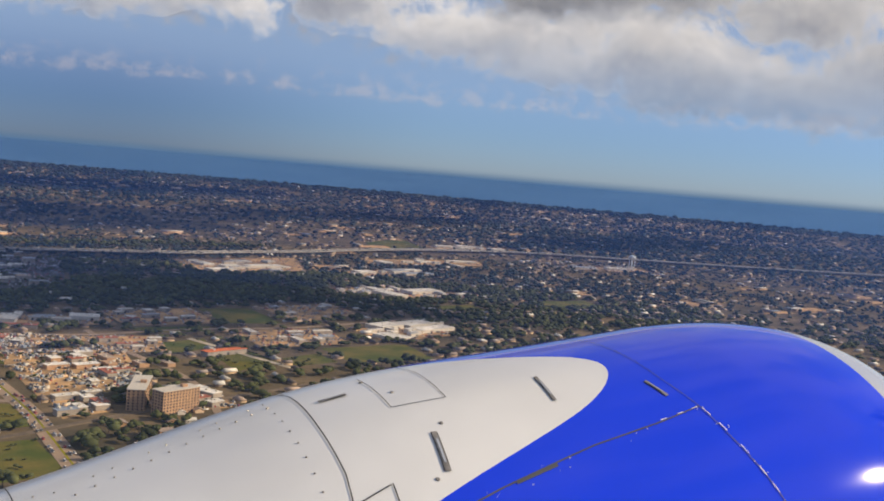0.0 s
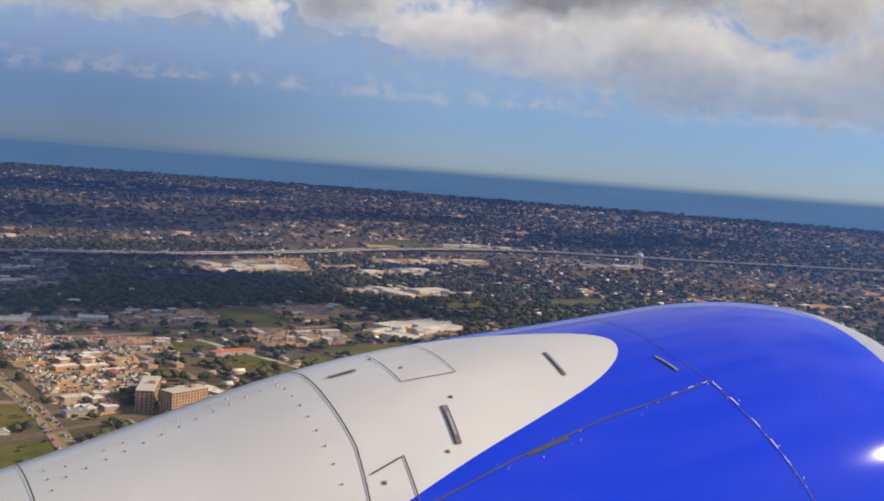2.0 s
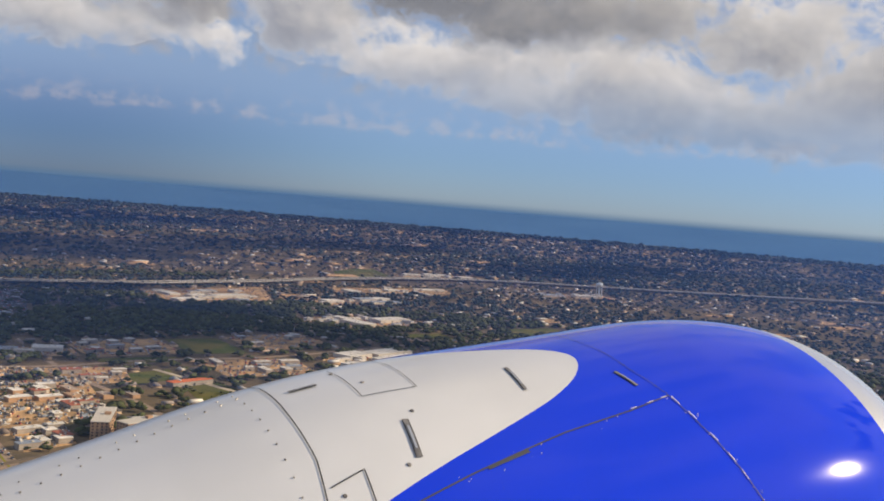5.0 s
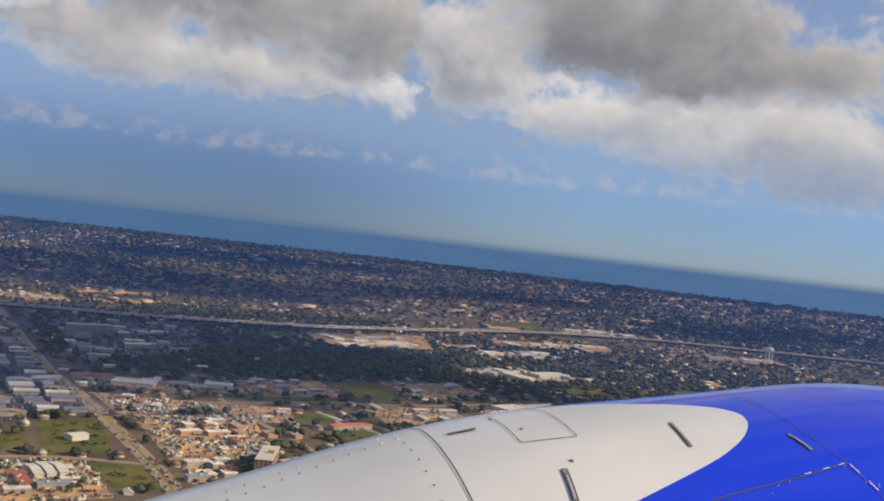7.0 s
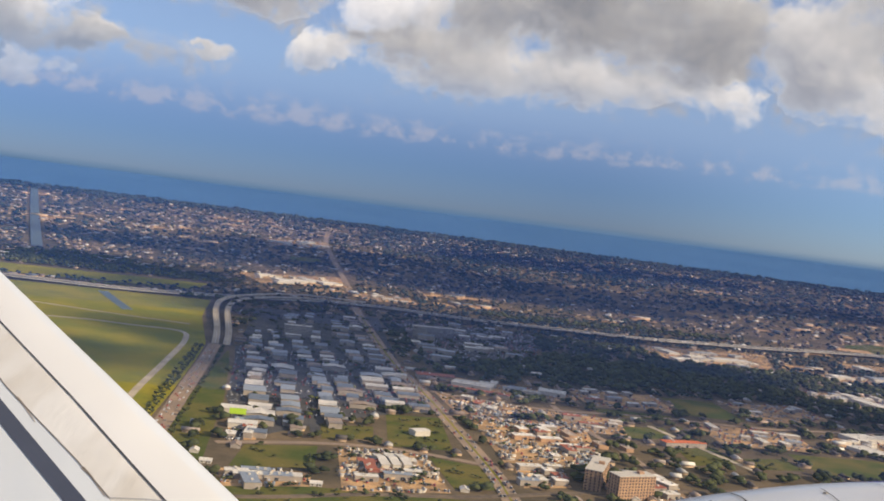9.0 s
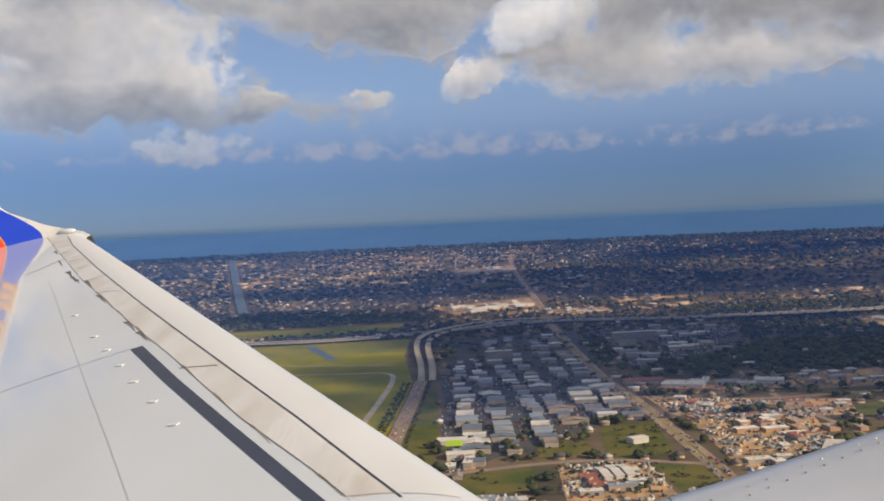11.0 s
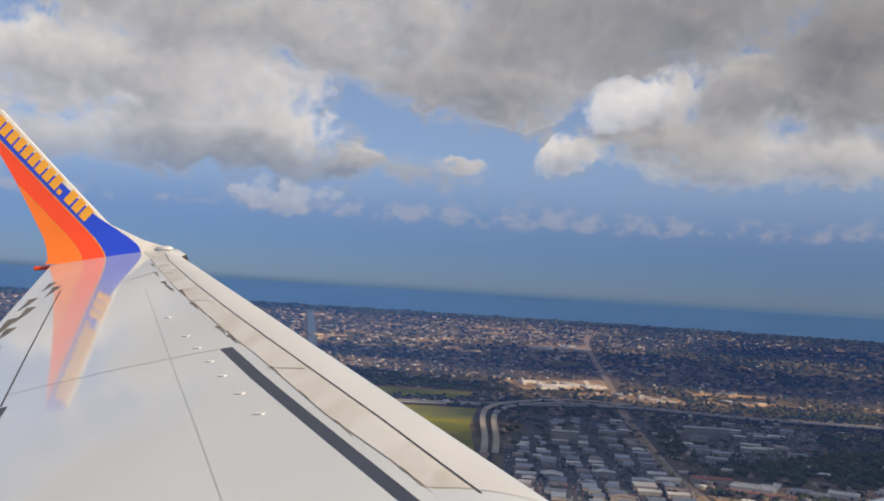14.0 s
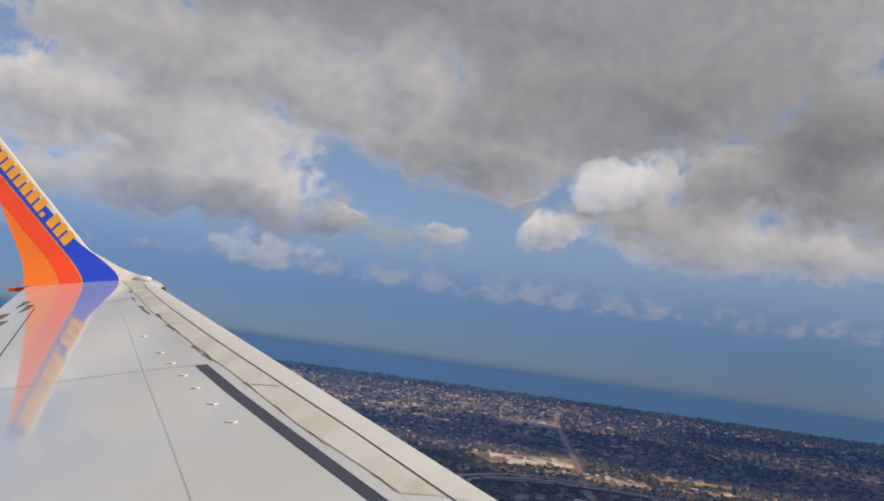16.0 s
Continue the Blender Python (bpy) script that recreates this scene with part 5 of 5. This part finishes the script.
for poly, cover in zip(LOTS, LOT_COVER):
    span = math.hypot(poly[1][0] - poly[0][0], poly[1][1] - poly[0][1])
    tilt = math.degrees(math.atan2(poly[1][1] - poly[0][1], poly[1][0] - poly[0][0]))
    broad = span > 160
    taken = []
    for k in range(int(cover * (26 if broad else 9))):
        w, d = (q.uniform(40, 95), q.uniform(22, 40)) if broad and k % 2 == 0 else (q.uniform(12, 32), q.uniform(8, 14))
        x, y = lot_point(poly)
        if any(math.hypot(x - ox, (y - oy) * 1.6) < (w + ow) * 0.45 for ox, oy, ow in taken):
            continue
        taken.append((x, y, w))
        flat_building("store" if broad else "shop", x, y, w, d, q.uniform(3.8, 6), tilt + q.choice((0, 0, 90)) + q.uniform(-3, 3), TRIM if broad else SIDING, q.choice((WHITE_ROOF, WHITE_ROOF, ROOF_PALE, PALE_METAL, RUST_ROOF if not broad else WHITE_ROOF)),
                      "white-roofed store beside a sunlit car park" if broad else "low flat-roofed shop beside a lot", 3 if broad else 2, "stores" if broad else "shops")
# single buildings that stand out
flat_building("school", 414, 1222, 62, 14, 6, 20, SIDING, ORANGE_ROOF, "long low building with an orange roof", 1)
flat_building("depot", 118, 1505, 58, 26, 7, 4, SIDING, RUST_ROOF, "depot with a rust-red roof")
flat_building("depot", 176, 1425, 90, 12, 5, -16, SIDING, RUST_ROOF, "long low store with a rust-red front")
for x, y, w, d, turn_ in ((-128, 1128, 34, 22, 6), (-112, 1060, 30, 18, 6), (78, 1118, 20, 14, 30), (62, 1478, 22, 16, 4), (52, 1262, 24, 16, 4)):
    shed("workshop", x, y, w, d, 6, turn_, TRIM, WHITE_ROOF, "white-roofed shed beside the green fields", "white sheds")
for k in range(3):
    shed("store_shed", 34 + 11 * k, 972 + 4 * k, 8, 38, 5, 14, TRIM, WHITE_ROOF, "long narrow white-roofed storage shed", "storage sheds")
flat_building("terminal_shop", -66, 878, 60, 11, 5, 12, SIDING, WHITE_ROOF, "long low white-roofed shop beside the railway", 4)
for k in range(8):
    x, y = 205 + 30 * (k % 5) + q.uniform(-5, 5), 1160 + 44 * (k // 5) + q.uniform(-6, 6)
    flat_building("shop", x, y, q.uniform(16, 28), q.uniform(9, 13), q.uniform(4, 5.5), 14 + q.choice((0, 90)), BRICK, q.choice((BRICK, ROOF_PALE, ROOF)), "tan two-storey block in a row beside the lots", 1, "tan blocks")


def tower_block(name, x, y, w, d, floors, turn, wall, label):
    """A block of flats or offices: wall, roof, and every window set back in a row a storey."""
    b = tagged(new(name), label, "building")
    b.matrix_world = pose(x, y, on_land(x, y), 0, 0, turn)
    h = floors * 2.9
    part("wall", box_bm(0, 0, h / 2, w, d, h), wall, b)
    part("roof", box_bm(0, 0, h + 0.3, w + 0.6, d + 0.6, 0.6), TRIM, b)
    part("roof_unit", box_bm(w * 0.2, 0, h + 1.8, 6, 5, 2.6, 0.2), wall, b)
    for face in range(4):
        side, length = (d, w) if face % 2 == 0 else (w, d)
        cols = max(2, int(length / 3.6))
        for f in range(floors):
            for c in range(cols):
                u = (c + 0.5) / cols * length - length / 2
                bm = box_bm(0, 0, 0, 1.7, 0.24, 1.5)
                bmesh.ops.transform(bm, matrix=pose(0, 0, 0, 0, 0, 90 * face) @ Matrix.Translation((u, -side / 2, f * 2.9 + 1.6)), verts=bm.verts)
                part("window", bm, GLASS, b)
    return b


tower_block("apartment_block", 252, 990, 17, 66, 7, -20, BRICK, "tan brick apartment block with rows of windows")
tower_block("apartment_block", 277, 950, 44, 17, 8, 24, BRICK, "taller tan brick apartment block with rows of windows")
tower_block("office_block", 140, 2008, 84, 18, 7, 14, SIDING, "broad brown office block above low roofs")
tower_block("office_block", -112, 1780, 48, 16, 7, 12, SIDING, "brown office block above low roofs")

# water tower
wt = tagged(new("water_tower"), "pale water tower with a rounded tank on legs", "water tower")
wt.matrix_world = pose(1992, 2270, on_land(1992, 2270))
bm = bmesh.new()
bmesh.ops.create_uvsphere(bm, u_segments=20, v_segments=10, radius=1, matrix=Matrix.Translation((0, 0, 36)) @ Matrix.Diagonal((11, 11, 6.5, 1)))
part("tank", bm, TANK, wt, "", True)
for k in range(6):
    a = k * math.tau / 6
    bm = bmesh.new()
    bmesh.ops.create_cone(bm, cap_ends=True, segments=8, radius1=0.7, radius2=0.6, depth=36, matrix=Matrix.Translation((9 * math.cos(a), 9 * math.sin(a), 18)))
    part("leg", bm, TANK, wt)
bm = bmesh.new()
bmesh.ops.create_cone(bm, cap_ends=True, segments=10, radius1=1.4, radius2=1.2, depth=33, matrix=Matrix.Translation((0, 0, 16.5)))
part("riser", bm, TANK, wt)

# cars
car = np.array([(-.5, -.5, .1), (.5, -.5, .1), (.5, .5, .1), (-.5, .5, .1), (-.5, -.5, .55), (.5, -.5, .5), (.5, .5, .5), (-.5, .5, .55),
                (-.36, -.42, 1), (.14, -.42, 1), (.14, .42, 1), (-.36, .42, 1), (-.46, -.46, .56), (.3, -.46, .53), (.3, .46, .53), (-.46, .46, .56)], float)
ctri = np.array([(0, 1, 5), (0, 5, 4), (1, 2, 6), (1, 6, 5), (2, 3, 7), (2, 7, 6), (3, 0, 4), (3, 4, 7), (4, 5, 6), (4, 6, 7),
                 (12, 13, 9), (12, 9, 8), (13, 14, 10), (13, 10, 9), (14, 15, 11), (14, 11, 10), (15, 12, 8), (15, 8, 11), (8, 9, 10), (8, 10, 11)])
cmat = np.array([0] * 10 + [1] * 8 + [0] * 2)
cx, cy, ct = [], [], []
for poly in LOTS + [YARDS[0], YARDS[2]]:
    x0, x1, y0, y1 = min(p[0] for p in poly), max(p[0] for p in poly), min(p[1] for p in poly), max(p[1] for p in poly)
    k = int((x1 - x0) * (y1 - y0) / 120)
    px, py = np.round(rs.uniform(x0, x1, k) / 3.1) * 3.1, np.round(rs.uniform(y0, y1, k) / 15) * 15
    ok = inside(px, py, [poly])
    cx.append(px[ok]), cy.append(py[ok]), ct.append(np.full(ok.sum(), math.pi / 2))
for line, z_, count in ((MAIN_ROAD[:9], 0.35, 170), (HIGHWAY_LINE[2:], 5.0, 260)):
    seg = rs.randint(0, len(line) - 1, count)
    u = rs.rand(count)
    p0, p1 = np.array(line)[seg], np.array(line)[seg + 1]
    d2 = (p1 - p0) / np.linalg.norm(p1 - p0, axis=1)[:, None]
    off = rs.choice([-7.5, -4, 4, 7.5], count) * (1 if z_ < 1 else 1.9)
    if z_ < 1:
        cx.append(p0[:, 0] + (p1 - p0)[:, 0] * u - d2[:, 1] * off), cy.append(p0[:, 1] + (p1 - p0)[:, 1] * u + d2[:, 0] * off), ct.append(np.arctan2(d2[:, 1], d2[:, 0]))
    else:
        hcx, hcy, hct = p0[:, 0] + (p1 - p0)[:, 0] * u - d2[:, 1] * off, p0[:, 1] + (p1 - p0)[:, 1] * u + d2[:, 0] * off, np.arctan2(d2[:, 1], d2[:, 0])
cx, cy, ct = np.concatenate(cx), np.concatenate(cy), np.concatenate(ct)
cs = np.stack([rs.uniform(4.3, 5.4, len(cx)), rs.uniform(1.8, 2.1, len(cx)), rs.uniform(1.5, 2.0, len(cx))], 1)
red = rs.rand(len(cx)) < 0.2
for sel, mat in ((~red, CARS), (red, CAR_RED)):
    tagged(scatter("cars", (car, ctri, cmat), np.stack([cx, cy, 0.45 + rise(cx, cy) * 1.03], 1)[sel], cs[sel], ct[sel], [mat, GLASS]), "parked and passing cars", "cars", kind="stuff")
tagged(scatter("highway_cars", (car, ctri, cmat), np.stack([hcx, hcy, 5.1 + rise(hcx, hcy) * 1.02 + 0.3], 1), np.stack([rs.uniform(4.3, 9, len(hcx)), rs.uniform(1.8, 2.4, len(hcx)), rs.uniform(1.5, 3.0, len(hcx))], 1), hct, [CARS, GLASS]), "cars and vans on the highway", "cars", kind="stuff")


# stacked crates, trailers and heaps in the yards
kx, ky = [], []
for poly in LOTS[:6] + [LOTS[12]]:
    x0, x1, y0, y1 = min(p[0] for p in poly), max(p[0] for p in poly), min(p[1] for p in poly), max(p[1] for p in poly)
    k = int((x1 - x0) * (y1 - y0) / 55)
    gx_, gy_ = rs.uniform(x0, x1, max(2, k // 14)), rs.uniform(y0, y1, max(2, k // 14))
    w_ = rs.randint(0, len(gx_), k)
    px, py = gx_[w_] + rs.normal(0, 9, k), gy_[w_] + rs.normal(0, 6, k)
    ok = inside(px, py, [poly])
    kx.append(px[ok]), ky.append(py[ok])
kx, ky = np.concatenate(kx), np.concatenate(ky)
ks = np.stack([rs.uniform(1.5, 9, len(kx)), rs.uniform(1.5, 3.4, len(kx)), rs.uniform(0.8, 3.2, len(kx))], 1)
for s, mat in enumerate((ROOF_PALE, WALL, PALE_METAL, TRIM, SIDING)):
    tagged(scatter("yard_goods", (hall, tri, tmat), np.stack([kx, ky, np.full(len(kx), 0.1)], 1)[s::5], ks[s::5], rs.choice([0.0, 1.57, 0.3, 2.0], len(kx[s::5])), [mat, mat]), "crates, trailers and heaps of goods in the yards", "goods", kind="stuff")
# shrubs and rough clumps over the grass and yards, trees between the workshops
ux, uy = rs.uniform(-180, 560, 2600), rs.uniform(760, 1420, 2600)
keep = inside(ux, uy, LOTS[:6] + FIELDS) & (rs.rand(2600) < 0.55)
trees("shrubs", ux[keep], uy[keep], rs.uniform(2.0, 6.0, keep.sum()), 3, 1, LEAF, "low green shrubs over the grass and yards", 1)
ux, uy = rs.uniform(-230, 400, 900), rs.uniform(1000, 2300, 900)
keep = inside(ux, uy, YARDS) & (rs.rand(900) < np.interp(uy, (1000, 1650, 2000), (0.4, 0.6, 0.95)))
trees("yard_trees", ux[keep], uy[keep], rs.uniform(5.0, 11.0, keep.sum()), 4, 1, LEAF, "dark trees between the workshops", 1)


def sedan(paint, label):
    """A car: lower body, glass cabin with a roof, four wheels."""
    b = tagged(new("car"), label, "car", "cars on the boulevard")
    part("body", box_bm(0, 0, 0.62, 4.6, 1.85, 0.62, 0.12), paint, b)
    part("cabin", box_bm(-0.2, 0, 1.15, 2.3, 1.6, 0.5, 0.14), GLASS, b)
    part("roof", box_bm(-0.2, 0, 1.43, 1.7, 1.45, 0.08, 0.02), paint, b)
    for x in (-1.4, 1.4):
        for y in (-0.85, 0.85):
            bm = bmesh.new()
            bmesh.ops.create_cone(bm, cap_ends=True, segments=10, radius1=0.33, radius2=0.33, depth=0.22, matrix=Matrix.Translation((x, y, 0.33)) @ pose(0, 0, 0, 90))
            part("wheel", bm, RUBBER, b)
    return b


SEDANS = [sedan(CAR_RED, "dark red car on the boulevard"), sedan(CARS, "grey car on the boulevard"), sedan(CHIP, "white car on the boulevard")]
row = 0
for k in range(110):
    row += float(rs.uniform(5.2, 9))
    y = 760 + row
    m = pose(float(np.interp(y, [p[1] for p in BOULEVARD], [p[0] for p in BOULEVARD])) + float(rs.choice([-5.5, -2.2, 2.4, 5.6])), y, 0.31, 0, 0, 92)
    if k < 3:
        SEDANS[k].matrix_world = m
    else:
        copy_thing(SEDANS[int(rs.choice([0, 1, 1, 2]))], m)

# a roadside billboard
bill = tagged(new("billboard"), "lime green billboard on steel posts", "billboard")
bill.matrix_world = pose(-122, 1092, 0, 0, 0, 8)
part("board", box_bm(0, 0, 9, 18, 0.5, 6.5, 0.05), material("lime_sheet", (0.42, 0.62, 0.03), 0.5, vary=0.1, scale=0.2), bill)
for x in (-6, 0, 6):
    part("post", box_bm(x, 0.4, 4.2, 0.4, 0.4, 8.4), LATCH, bill)


# ---- unseen clouds overhead, towards the sun: added so that their shadows darken parts of the land ----
def shade_cloud(x, y, z, w, d, h, seed):
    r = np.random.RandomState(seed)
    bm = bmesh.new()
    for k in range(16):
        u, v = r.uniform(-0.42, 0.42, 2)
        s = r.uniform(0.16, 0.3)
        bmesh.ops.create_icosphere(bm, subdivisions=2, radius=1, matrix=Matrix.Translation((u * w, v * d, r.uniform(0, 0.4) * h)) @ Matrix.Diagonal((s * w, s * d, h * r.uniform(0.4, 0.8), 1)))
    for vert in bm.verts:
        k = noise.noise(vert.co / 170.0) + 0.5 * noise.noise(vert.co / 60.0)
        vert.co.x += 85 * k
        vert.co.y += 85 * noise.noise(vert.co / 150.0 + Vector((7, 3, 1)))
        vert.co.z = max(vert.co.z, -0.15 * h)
    me = bpy.data.meshes.new("shade_cloud")
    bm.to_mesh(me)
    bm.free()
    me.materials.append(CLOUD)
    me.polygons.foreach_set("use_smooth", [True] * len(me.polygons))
    ob = tagged(new("shade_cloud", me), "unseen white cloud added to shade the land", "cloud", "clouds overhead", "structure")
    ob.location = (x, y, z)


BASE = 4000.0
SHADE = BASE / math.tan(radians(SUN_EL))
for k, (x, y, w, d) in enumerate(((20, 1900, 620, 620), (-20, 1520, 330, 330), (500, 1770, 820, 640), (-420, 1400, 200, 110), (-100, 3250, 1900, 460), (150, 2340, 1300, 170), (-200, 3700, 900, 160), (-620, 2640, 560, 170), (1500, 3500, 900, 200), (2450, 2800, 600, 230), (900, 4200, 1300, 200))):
    shade_cloud(x + SHADE * math.cos(radians(SUN_AZ)), y + SHADE * math.sin(radians(SUN_AZ)), BASE, w, d, 150, 20 + k)


# ---- haze over the lowland: added thin shells whose blue colour imitates hazy air ----
HAZE_SHELL = bpy.data.materials.new("haze_shell")
HAZE_SHELL.use_nodes = True
hn = HAZE_SHELL.node_tree
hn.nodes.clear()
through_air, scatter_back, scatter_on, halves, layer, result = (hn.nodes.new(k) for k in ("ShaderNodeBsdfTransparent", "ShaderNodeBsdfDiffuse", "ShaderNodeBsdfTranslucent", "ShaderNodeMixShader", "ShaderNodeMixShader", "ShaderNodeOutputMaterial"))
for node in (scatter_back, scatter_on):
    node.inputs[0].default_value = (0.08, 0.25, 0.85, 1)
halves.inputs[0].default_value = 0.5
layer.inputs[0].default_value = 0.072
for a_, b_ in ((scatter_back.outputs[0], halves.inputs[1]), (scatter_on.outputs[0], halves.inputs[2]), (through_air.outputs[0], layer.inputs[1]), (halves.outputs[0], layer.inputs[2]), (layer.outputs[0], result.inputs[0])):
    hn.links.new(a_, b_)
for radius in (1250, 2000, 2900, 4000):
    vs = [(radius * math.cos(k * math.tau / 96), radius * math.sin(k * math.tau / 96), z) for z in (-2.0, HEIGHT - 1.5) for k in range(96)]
    tagged(mesh_object("haze", vs, grid_faces(2, 96, True), HAZE_SHELL, None, "", True), "thin blue shell that stands in for haze over the distant suburb", "haze", kind="structure")
